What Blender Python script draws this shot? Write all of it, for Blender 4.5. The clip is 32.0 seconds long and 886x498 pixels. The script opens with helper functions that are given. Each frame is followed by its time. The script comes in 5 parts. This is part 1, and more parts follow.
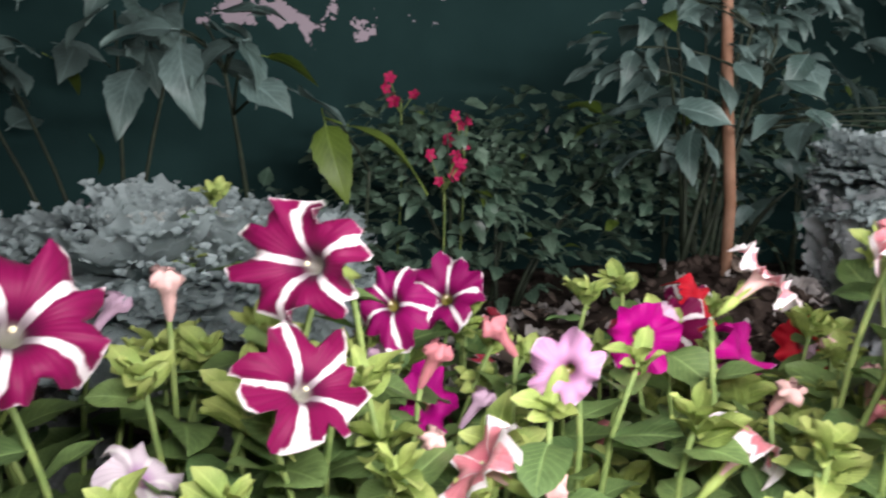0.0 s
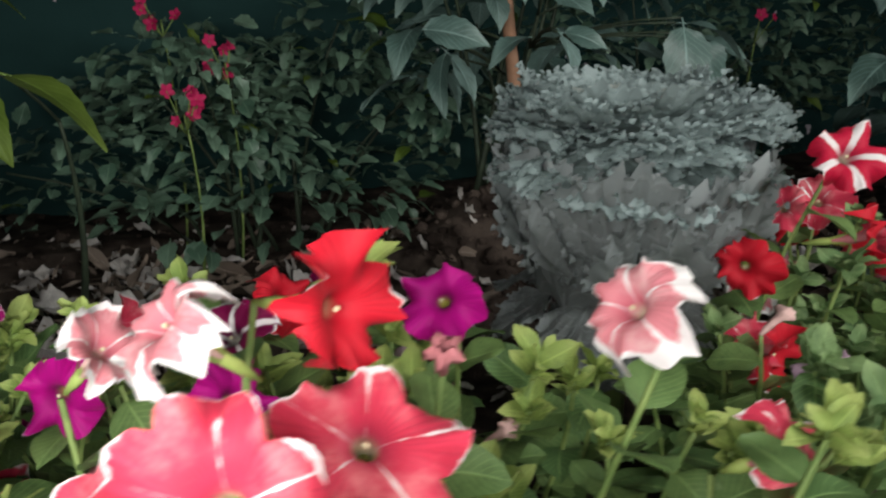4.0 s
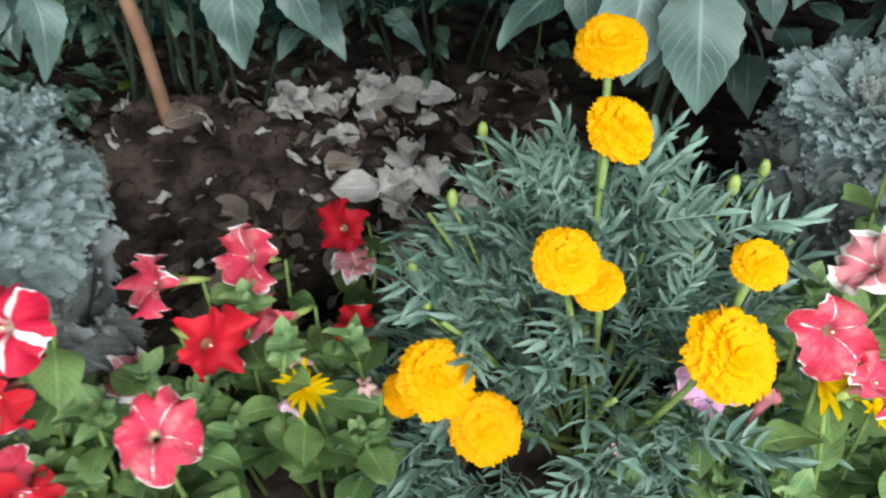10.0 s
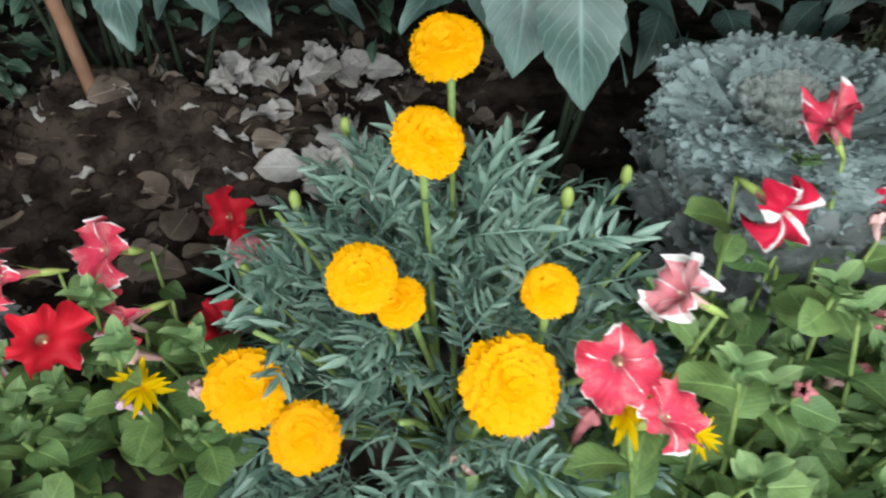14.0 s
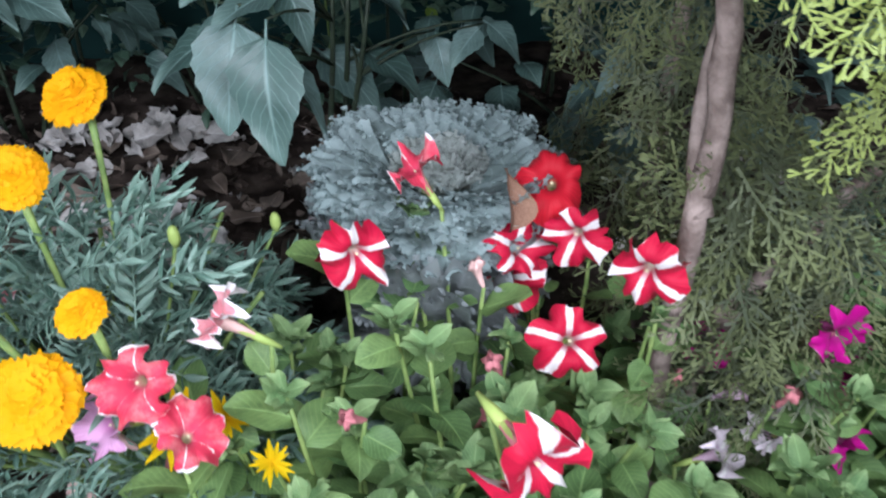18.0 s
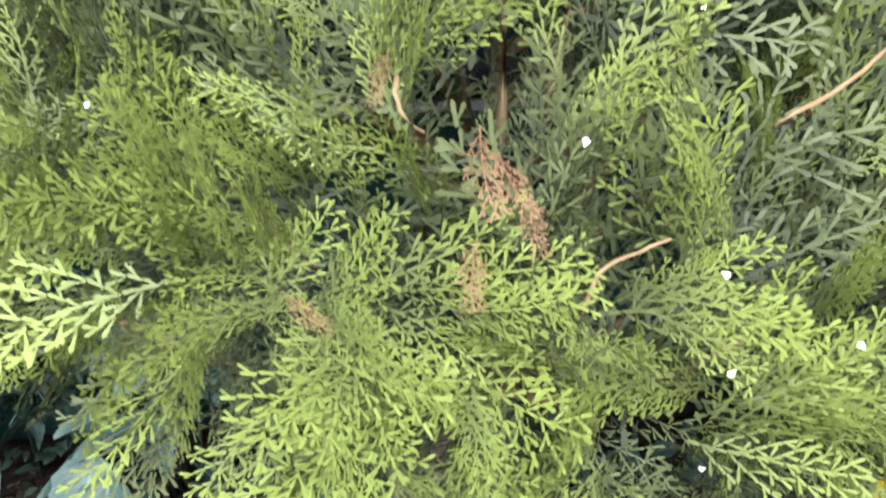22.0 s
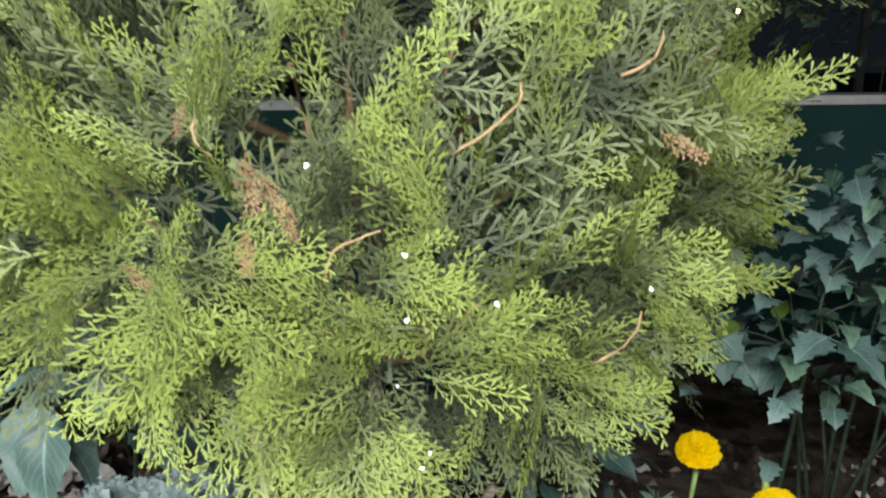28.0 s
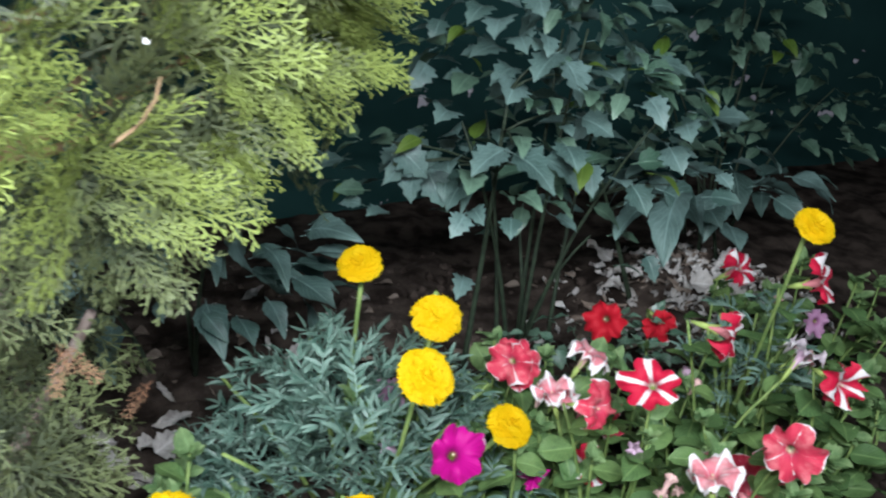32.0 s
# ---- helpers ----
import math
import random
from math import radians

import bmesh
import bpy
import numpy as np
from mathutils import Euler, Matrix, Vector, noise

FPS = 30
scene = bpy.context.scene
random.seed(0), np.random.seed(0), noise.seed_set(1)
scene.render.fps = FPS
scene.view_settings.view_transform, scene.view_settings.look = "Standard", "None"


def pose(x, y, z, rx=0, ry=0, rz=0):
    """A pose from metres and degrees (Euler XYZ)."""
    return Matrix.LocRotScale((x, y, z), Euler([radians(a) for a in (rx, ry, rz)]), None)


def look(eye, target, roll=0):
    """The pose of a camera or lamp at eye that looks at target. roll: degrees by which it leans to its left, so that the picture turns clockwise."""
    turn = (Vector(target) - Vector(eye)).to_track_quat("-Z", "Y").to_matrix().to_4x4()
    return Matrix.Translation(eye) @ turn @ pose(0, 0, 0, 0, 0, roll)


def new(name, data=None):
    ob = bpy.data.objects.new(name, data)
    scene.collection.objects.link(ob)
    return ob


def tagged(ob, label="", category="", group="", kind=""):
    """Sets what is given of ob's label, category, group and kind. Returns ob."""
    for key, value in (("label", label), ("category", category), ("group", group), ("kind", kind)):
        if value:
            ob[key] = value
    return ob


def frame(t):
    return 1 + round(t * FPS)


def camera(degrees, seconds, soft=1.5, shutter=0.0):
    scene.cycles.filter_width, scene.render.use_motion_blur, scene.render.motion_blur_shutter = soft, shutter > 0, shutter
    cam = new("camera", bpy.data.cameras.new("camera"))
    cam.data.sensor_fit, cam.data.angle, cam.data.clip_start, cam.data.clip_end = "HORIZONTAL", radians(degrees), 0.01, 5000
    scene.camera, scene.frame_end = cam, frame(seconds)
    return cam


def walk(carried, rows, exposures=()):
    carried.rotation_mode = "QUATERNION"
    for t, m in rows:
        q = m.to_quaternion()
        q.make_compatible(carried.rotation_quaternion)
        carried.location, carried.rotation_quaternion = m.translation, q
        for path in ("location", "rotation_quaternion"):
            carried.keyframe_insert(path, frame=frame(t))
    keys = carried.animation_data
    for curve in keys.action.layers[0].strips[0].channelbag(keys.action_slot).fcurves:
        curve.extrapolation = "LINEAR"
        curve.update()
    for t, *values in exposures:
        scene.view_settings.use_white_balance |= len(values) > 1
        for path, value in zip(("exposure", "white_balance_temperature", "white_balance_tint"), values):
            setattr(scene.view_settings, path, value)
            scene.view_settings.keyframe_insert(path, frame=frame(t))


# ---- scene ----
cam = camera(59.8, 32.0, soft=2.2, shutter=0.5)
PATH = [
    (0, (-0.521, 0.317, 0.427), (-0.129, 2.244, 0.062), 2.5),
    (0.5, (-0.498, 0.309, 0.441), (0.026, 2.206, 0.084), 2.0),
    (1, (-0.468, 0.305, 0.451), (0.196, 2.162, 0.121), 1.3),
    (1.5, (-0.43, 0.31, 0.452), (0.361, 2.122, 0.151), 1.7),
    (2, (-0.389, 0.31, 0.455), (0.483, 2.087, 0.171), 1.9),
    (2.5, (-0.359, 0.331, 0.429), (0.538, 2.096, 0.149), 2.0),
    (3, (-0.314, 0.351, 0.411), (0.567, 2.122, 0.114), 1.9),
    (3.5, (-0.236, 0.373, 0.449), (0.318, 2.247, 0.026), 0.6),
    (4, (-0.127, 0.365, 0.51), (0.295, 2.205, -0.151), 0.4),
    (4.5, (-0.062, 0.291, 0.593), (0.193, 2.137, -0.133), 2.0),
    (6.5, (0.256, 0.34, 0.814), (0.165, 1.987, -0.317), -1.5),
    (7, (0.317, 0.295, 0.861), (0.225, 1.978, -0.215), -1.6),
    (7.5, (0.434, 0.261, 0.867), (0.34, 1.951, -0.198), -1.5),
    (8, (0.567, 0.321, 0.87), (0.495, 2.015, -0.192), -1.1),
    (8.5, (0.627, 0.357, 0.86), (0.576, 2.045, -0.21), -1.5),
    (9, (0.654, 0.399, 0.84), (0.677, 2.051, -0.288), -1.0),
    (9.5, (0.619, 0.463, 0.79), (0.718, 2.084, -0.377), -1.0),
    (10, (0.648, 0.53, 0.744), (0.764, 2.077, -0.518), -0.8),
    (10.5, (0.686, 0.575, 0.734), (0.809, 2.091, -0.565), -0.6),
    (11, (0.704, 0.614, 0.719), (0.824, 2.116, -0.596), -0.3),
    (11.5, (0.724, 0.648, 0.706), (0.837, 2.127, -0.636), -0.3),
    (12, (0.742, 0.689, 0.687), (0.844, 2.146, -0.679), -0.3),
    (12.5, (0.756, 0.711, 0.675), (0.842, 2.152, -0.709), -0.5),
    (13, (0.767, 0.684, 0.72), (0.831, 2.117, -0.674), -1.1),
    (13.5, (0.782, 0.622, 0.767), (0.82, 2.059, -0.623), -1.6),
    (15.5, (0.978, 0.465, 0.746), (0.985, 2.107, -0.396), -0.6),
    (16, (1.011, 0.49, 0.766), (1.062, 2.109, -0.407), 0.0),
    (16.5, (1.071, 0.509, 0.763), (1.119, 2.131, -0.406), 0.4),
    (17, (1.115, 0.529, 0.76), (1.164, 2.148, -0.414), 0.5),
    (17.5, (1.137, 0.525, 0.755), (1.191, 2.137, -0.427), 0.7),
    (18, (1.145, 0.495, 0.763), (1.194, 2.105, -0.423), 0.7),
    (18.5, (1.191, 0.448, 0.762), (1.233, 2.087, -0.384), 1.0),
    (19, (1.276, 0.461, 0.768), (1.299, 2.133, -0.328), 0.5),
    (19.5, (1.357, 0.519, 0.766), (1.396, 2.225, -0.276), 1.0),
    (20, (1.386, 0.532, 0.801), (1.365, 2.3, -0.135), 0.6),
    (20.5, (1.395, 0.523, 0.844), (1.365, 2.361, 0.057), -0.5),
    (21, (1.389, 0.508, 0.87), (1.351, 2.407, 0.242), -1.1),
    (21.5, (1.395, 0.495, 0.88), (1.36, 2.43, 0.376), -1.1),
    (22, (1.394, 0.489, 0.9), (1.339, 2.439, 0.459), -1.4),
    (22.5, (1.396, 0.472, 0.925), (1.326, 2.432, 0.537), -1.5),
    (23, (1.398, 0.433, 0.948), (1.322, 2.397, 0.581), -1.5),
    (23.5, (1.384, 0.378, 0.957), (1.309, 2.347, 0.614), -1.4),
    (24, (1.37, 0.31, 0.971), (1.327, 2.285, 0.657), -1.4),
    (24.5, (1.36, 0.262, 0.978), (1.389, 2.241, 0.689), -1.5),
    (26.5, (1.447, 0.249, 0.992), (1.493, 2.231, 0.729), -0.7),
    (27, (1.507, 0.272, 0.975), (1.5, 2.252, 0.696), -0.0),
    (27.5, (1.526, 0.3, 0.955), (1.499, 2.264, 0.581), -0.2),
    (28, (1.54, 0.329, 0.935), (1.504, 2.272, 0.462), -0.2),
    (28.5, (1.559, 0.34, 0.922), (1.518, 2.271, 0.403), -0.5),
    (29, (1.587, 0.354, 0.902), (1.628, 2.257, 0.29), -0.2),
    (29.5, (1.619, 0.361, 0.888), (1.751, 2.244, 0.226), -0.6),
    (30, (1.647, 0.368, 0.878), (1.803, 2.234, 0.177), -1.3),
    (30.5, (1.654, 0.362, 0.874), (1.925, 2.205, 0.145), -0.1),
    (31, (1.629, 0.369, 0.878), (2.061, 2.169, 0.121), 2.0),
    (31.5, (1.647, 0.37, 0.87), (2.142, 2.138, 0.078), 3.2),
    (32, (1.718, 0.376, 0.861), (2.21, 2.133, 0.044), 3.0),
]
walk(cam, [(t, look(eye, target, roll)) for t, eye, target, roll in PATH],
     exposures=[(0, -0.5, 6900, 22), (1, 0.0, 7100, 17), (2, 0.0, 7300, 14), (3.1, -0.2, 7400, 14), (3.6, -0.8, 7200, 12), (4, -1.15, 7000, 10), (4.5, -0.95, 6600, 10), (6.5, 0.0, 5900, 24), (8, -0.14, 6100, 18), (10, -0.25, 6500, 6),
                (13, -0.4, 6600, 6), (15.5, -0.45, 6100, 8), (17, -0.35, 5900, 14), (19, -0.2, 5900, 15), (20, 0.15, 6200, 14), (21, -0.06, 6500, 10), (22, 0.0, 6500, 10), (23, -0.2, 6500, 11), (24, -0.3, 6500, 11), (27, -0.25, 7300, 0), (28.5, -0.1, 6400, 10), (30, 0.08, 6200, 9), (31, 0.14, 6100, 9), (32, 0.14, 6100, 9)])

# ---- light: night, fixed strips standing in for one moving hand torch, and a faint town sky ----
world = bpy.data.worlds.new("night_sky")
scene.world = world
world.use_nodes = True
world.node_tree.nodes["Background"].inputs["Color"].default_value = (0.55, 0.75, 1.0, 1)
world.node_tree.nodes["Background"].inputs["Strength"].default_value = 0.012

# three added strip lamps, fixed in place, approximate the torch's sweep along the bed
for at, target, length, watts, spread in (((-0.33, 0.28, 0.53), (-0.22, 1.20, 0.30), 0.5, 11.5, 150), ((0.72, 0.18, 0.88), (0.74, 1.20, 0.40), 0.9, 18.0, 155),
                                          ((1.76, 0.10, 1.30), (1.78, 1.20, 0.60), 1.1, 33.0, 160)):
    torch_stand_in = bpy.data.lights.new("torch_stand_in", "AREA")
    torch_stand_in.shape, torch_stand_in.size, torch_stand_in.size_y = "RECTANGLE", length, 0.08
    torch_stand_in.energy, torch_stand_in.color, torch_stand_in.spread = watts, (0.93, 0.97, 1.0), radians(spread)
    new("torch_stand_in", torch_stand_in).matrix_world = look(at, target)

# ---- materials ----
def nodes_of(name):
    m = bpy.data.materials.new(name)
    m.use_nodes = True
    n = m.node_tree.nodes
    return m, n, m.node_tree.links, n["Principled BSDF"]


def mixer(n, l, fac, a, b):
    mix = n.new("ShaderNodeMix")
    mix.data_type = "RGBA"
    if isinstance(fac, (int, float)):
        mix.inputs[0].default_value = fac
    else:
        l.new(fac, mix.inputs[0])
    for k, v in ((6, a), (7, b)):
        if isinstance(v, tuple):
            mix.inputs[k].default_value = (*v, 1)
        else:
            l.new(v, mix.inputs[k])
    return mix.outputs[2]


def math_node(n, l, op, a, b=0.0, c=0.0):
    q = n.new("ShaderNodeMath")
    q.operation = op
    for k, v in enumerate((a, b, c)):
        if isinstance(v, (int, float)):
            q.inputs[k].default_value = v
        else:
            l.new(v, q.inputs[k])
    return q.outputs[0]


def noise_of(n, l, scale, detail=3.0, coord="Object", rough=0.55):
    tc = n.new("ShaderNodeTexCoord")
    q = n.new("ShaderNodeTexNoise")
    q.inputs["Scale"].default_value, q.inputs["Detail"].default_value, q.inputs["Roughness"].default_value = scale, detail, rough
    l.new(tc.outputs[coord], q.inputs["Vector"])
    return q.outputs["Fac"]


def ramp(n, l, fac, lo, hi):
    q = n.new("ShaderNodeMapRange")
    q.interpolation_type = "SMOOTHSTEP"
    q.inputs["From Min"].default_value, q.inputs["From Max"].default_value = lo, hi
    l.new(fac, q.inputs["Value"])
    return q.outputs["Result"]


def uv_of(n, l):
    tc = n.new("ShaderNodeTexCoord")
    s = n.new("ShaderNodeSeparateXYZ")
    l.new(tc.outputs["UV"], s.inputs[0])
    return s.outputs[0], s.outputs[1]


def bump(n, l, p, height, strength=0.3, dist=0.002):
    b = n.new("ShaderNodeBump")
    b.inputs["Strength"].default_value, b.inputs["Distance"].default_value = strength, dist
    l.new(height, b.inputs["Height"])
    l.new(b.outputs["Normal"], p.inputs["Normal"])


def plain(name, a, b, scale=40.0, rough=0.6, spec=0.3, relief=0.3, metal=0.0, coord="Object", spread=(0.35, 0.65)):
    """A two-tone mottled surface with fine relief."""
    m, n, l, p = nodes_of(name)
    big, fine = noise_of(n, l, scale, 4, coord), noise_of(n, l, scale * 6, 3, coord)
    col = mixer(n, l, ramp(n, l, big, *spread), a, b)
    l.new(mixer(n, l, math_node(n, l, "MULTIPLY", fine, 0.35), col, tuple(v * 0.4 for v in a)), p.inputs["Base Color"])
    p.inputs["Roughness"].default_value, p.inputs["Specular IOR Level"].default_value = rough, spec
    p.inputs["Metallic"].default_value = metal
    bump(n, l, p, fine, relief)
    return m


def leafy(name, a, b, tip, rough=0.45, spec=0.5, veins=9.0, thin=0.25, tips=(0.5, 1.0), islands=1.0):
    """A leaf: hue differs from leaf to leaf, side veins, paler midrib, light shines through a little. UV: x across, y along."""
    m, n, l, p = nodes_of(name)
    u, v = uv_of(n, l)
    info, geo = n.new("ShaderNodeObjectInfo"), n.new("ShaderNodeNewGeometry")
    chance = math_node(n, l, "FRACT", math_node(n, l, "MULTIPLY_ADD", geo.outputs["Random Per Island"], islands, info.outputs["Random"]))
    mott = noise_of(n, l, 60, 3)
    base = mixer(n, l, chance, a, b)
    base = mixer(n, l, math_node(n, l, "MULTIPLY", mott, 0.5), base, tuple(q * 0.55 for q in a))
    base = mixer(n, l, math_node(n, l, "MULTIPLY", ramp(n, l, noise_of(n, l, 2.6, 4, "Object", 0.65), 0.42, 0.68), 0.55), base, tuple(q * 0.5 for q in a))
    base = mixer(n, l, math_node(n, l, "MULTIPLY", ramp(n, l, v, *tips), 0.6), base, tip)
    off = math_node(n, l, "ABSOLUTE", math_node(n, l, "SUBTRACT", u, 0.5))
    wave = math_node(n, l, "SINE", math_node(n, l, "MULTIPLY", math_node(n, l, "SUBTRACT", v, math_node(n, l, "MULTIPLY", off, 0.7)), veins * 6.283))
    rib = ramp(n, l, off, 0.05, 0.0)
    line = math_node(n, l, "MAXIMUM", math_node(n, l, "MULTIPLY", ramp(n, l, wave, 0.8, 1.0), 0.5), rib)
    base = mixer(n, l, math_node(n, l, "MULTIPLY", line, 0.35), base, tuple(min(1, q * 1.8 + 0.03) for q in b))
    l.new(base, p.inputs["Base Color"])
    p.inputs["Roughness"].default_value, p.inputs["Specular IOR Level"].default_value = rough, spec
    bump(n, l, p, math_node(n, l, "SUBTRACT", math_node(n, l, "MULTIPLY", mott, 0.4), line), 0.35, 0.002)
    tr = n.new("ShaderNodeBsdfTranslucent")
    l.new(base, tr.inputs["Color"])
    mx = n.new("ShaderNodeMixShader")
    mx.inputs[0].default_value = thin
    l.new(p.outputs[0], mx.inputs[1])
    l.new(tr.outputs[0], mx.inputs[2])
    l.new(mx.outputs[0], n["Material Output"].inputs["Surface"])
    return m


def soft_petal(name, a, b):
    """A bright petal that light shines through."""
    m = plain(name, a, b, 70, 0.6, 0.12, 0.15)
    n, l = m.node_tree.nodes, m.node_tree.links
    tr = n.new("ShaderNodeBsdfTranslucent")
    tr.inputs["Color"].default_value = (*b, 1)
    mx = n.new("ShaderNodeMixShader")
    mx.inputs[0].default_value = 0.48
    l.new(n["Principled BSDF"].outputs[0], mx.inputs[1])
    l.new(tr.outputs[0], mx.inputs[2])
    l.new(mx.outputs[0], n["Material Output"].inputs["Surface"])
    return m


def petal(name, main, second, star=0.0, edge=0.0, throat=(0.5, 0.45, 0.1), deep=(0.1, 0.0, 0.03), bleach=None):
    """Petunia corolla. UV: x round the flower (five lobes), y from throat to rim."""
    m, n, l, p = nodes_of(name)
    u, v = uv_of(n, l)
    f = math_node(n, l, "FRACT", math_node(n, l, "MULTIPLY", u, 5.0))
    off = math_node(n, l, "ABSOLUTE", math_node(n, l, "SUBTRACT", f, 0.5))
    nz = noise_of(n, l, 1.6, 3, "Object")
    jag = math_node(n, l, "MULTIPLY", math_node(n, l, "SUBTRACT", nz, 0.5), 0.24)
    vein = math_node(n, l, "SINE", math_node(n, l, "MULTIPLY", u, 6.283 * 45))
    col = mixer(n, l, math_node(n, l, "MULTIPLY", ramp(n, l, vein, 0.4, 1.0), 0.35), main, tuple(q * 0.6 for q in main))
    col = mixer(n, l, math_node(n, l, "MULTIPLY", nz, 0.4), col, tuple(q * 0.75 for q in main))
    if bleach:
        pale = noise_of(n, l, 1.1, 4, "Object", 0.65)
        col = mixer(n, l, math_node(n, l, "MULTIPLY", ramp(n, l, pale, 0.46, 0.68), 0.55), col, bleach)
    if star:
        wide = math_node(n, l, "ADD", math_node(n, l, "DIVIDE", star * 0.34, math_node(n, l, "MAXIMUM", v, 0.15)), star * 0.34)
        hit = math_node(n, l, "SUBTRACT", math_node(n, l, "ADD", wide, jag), off)
        col = mixer(n, l, ramp(n, l, hit, 0.0, 0.04), col, second)
    if edge:
        hit = math_node(n, l, "SUBTRACT", math_node(n, l, "ADD", v, math_node(n, l, "MULTIPLY", jag, 1.6)), math_node(n, l, "ADD", 1.0 - edge, math_node(n, l, "MULTIPLY", off, 0.25)))
        col = mixer(n, l, ramp(n, l, hit, 0.0, 0.06), col, second)
    col = mixer(n, l, math_node(n, l, "MULTIPLY", ramp(n, l, v, 0.42, 0.2), 0.75), col, deep)
    col = mixer(n, l, ramp(n, l, v, 0.24, 0.12), col, throat)
    l.new(col, p.inputs["Base Color"])
    p.inputs["Roughness"].default_value, p.inputs["Specular IOR Level"].default_value = 0.6, 0.25
    p.inputs["Sheen Weight"].default_value = 0.03
    bump(n, l, p, vein, 0.15, 0.001)
    tr = n.new("ShaderNodeBsdfTranslucent")
    l.new(col, tr.inputs["Color"])
    mx = n.new("ShaderNodeMixShader")
    mx.inputs[0].default_value = 0.3
    l.new(p.outputs[0], mx.inputs[1])
    l.new(tr.outputs[0], mx.inputs[2])
    l.new(mx.outputs[0], n["Material Output"].inputs["Surface"])
    return m


M_STAMEN = plain("stamen", (0.78, 0.72, 0.48), (0.7, 0.65, 0.4), 90, 0.6, 0.2, 0.2)
WHITE = (0.85, 0.80, 0.80)
PETAL = {
    "rs": petal("petal_red_star", (0.60, 0.010, 0.05), WHITE, star=0.16, edge=0.06, deep=(0.42, 0.01, 0.05), throat=(0.75, 0.70, 0.55)),
    "re": petal("petal_red_picotee", (0.68, 0.045, 0.095), WHITE, edge=0.10, star=0.03, bleach=(0.80, 0.30, 0.31), deep=(0.58, 0.05, 0.12), throat=(0.75, 0.68, 0.45)),
    "rd": petal("petal_red", (0.64, 0.012, 0.03), WHITE, edge=0.03, deep=(0.45, 0.005, 0.02), throat=(0.6, 0.5, 0.3)),
    "ps": petal("petal_purple_star", (0.205, 0.002, 0.062), WHITE, star=0.12, edge=0.11, deep=(0.04, 0.0, 0.02), throat=(0.6, 0.6, 0.5)),
    "pu": petal("petal_purple", (0.28, 0.002, 0.11), WHITE, star=0.10, edge=0.10, deep=(0.04, 0, 0.02)),
    "mg": petal("petal_magenta", (0.50, 0.001, 0.23), (0.8, 0.5, 0.7), edge=0.02, deep=(0.25, 0.0, 0.12)),
    "li": petal("petal_lilac", (0.66, 0.34, 0.56), (0.8, 0.65, 0.75), edge=0.08, deep=(0.45, 0.15, 0.36)),
    "lw": petal("petal_pale", (0.74, 0.64, 0.70), WHITE, star=0.12, deep=(0.35, 0.12, 0.35)),
    "pk": petal("petal_pink", (0.74, 0.24, 0.28), WHITE, bleach=(0.80, 0.55, 0.55), edge=0.26, star=0.06, deep=(0.6, 0.12, 0.18), throat=(0.7, 0.6, 0.45)),
}
COLOUR = {"rs": "red and white striped", "re": "red white-edged", "rd": "plain red", "ps": "purple and white star", "pu": "dark purple",
          "mg": "magenta", "li": "pale lilac", "lw": "near-white lilac", "pk": "pink and white"}
M_PETLEAF = leafy("petunia_leaf", (0.10, 0.195, 0.068), (0.21, 0.325, 0.105), (0.28, 0.38, 0.13), rough=0.5, spec=0.4, tips=(0.9, 1.6))
M_PETTOP = leafy("petunia_young_leaf", (0.23, 0.345, 0.085), (0.38, 0.47, 0.13), (0.46, 0.53, 0.18), rough=0.55, spec=0.3)
M_PETMID = leafy("petunia_green_young_leaf", (0.12, 0.225, 0.085), (0.235, 0.35, 0.145), (0.31, 0.42, 0.19), rough=0.6, spec=0.25)
M_CANE = plain("cane", (0.042, 0.062, 0.036), (0.025, 0.036, 0.024), 60, 0.6)
M_STEM = plain("soft_stem", (0.22, 0.30, 0.09), (0.13, 0.21, 0.06), 60, 0.6)
M_MARILEAF = leafy("marigold_leaf", (0.075, 0.155, 0.115), (0.25, 0.37, 0.30), (0.26, 0.38, 0.31), rough=0.40, spec=0.5, veins=0.0)
M_DARKLEAF = leafy("broad_leaf", (0.065, 0.125, 0.105), (0.185, 0.285, 0.265), (0.20, 0.30, 0.265), rough=0.42, spec=0.5, thin=0.12, islands=0.7)
M_BUSHLEAF = leafy("bush_leaf", (0.06, 0.13, 0.085), (0.17, 0.27, 0.19), (0.17, 0.28, 0.19), rough=0.34, spec=0.65, thin=0.12)
M_LIMELEAF = leafy("lime_leaf", (0.10, 0.18, 0.025), (0.15, 0.23, 0.04), (0.18, 0.26, 0.055), rough=0.45, spec=0.4)
M_KALE = leafy("kale_leaf", (0.24, 0.31, 0.30), (0.275, 0.345, 0.34), (0.40, 0.49, 0.49), rough=0.5, spec=0.4, veins=5, thin=0.40, tips=(0.70, 0.97), islands=0.15)
M_KALEHEART = leafy("kale_heart_leaf", (0.32, 0.36, 0.315), (0.345, 0.36, 0.33), (0.46, 0.51, 0.49), rough=0.5, spec=0.35, veins=5, thin=0.40, islands=0.15)
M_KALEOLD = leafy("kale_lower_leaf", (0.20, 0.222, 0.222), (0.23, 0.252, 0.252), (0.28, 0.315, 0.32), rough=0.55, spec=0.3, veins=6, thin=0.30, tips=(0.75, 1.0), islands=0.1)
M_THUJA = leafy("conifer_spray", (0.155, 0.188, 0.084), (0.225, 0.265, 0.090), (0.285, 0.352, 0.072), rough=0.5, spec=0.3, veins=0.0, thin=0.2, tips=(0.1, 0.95))
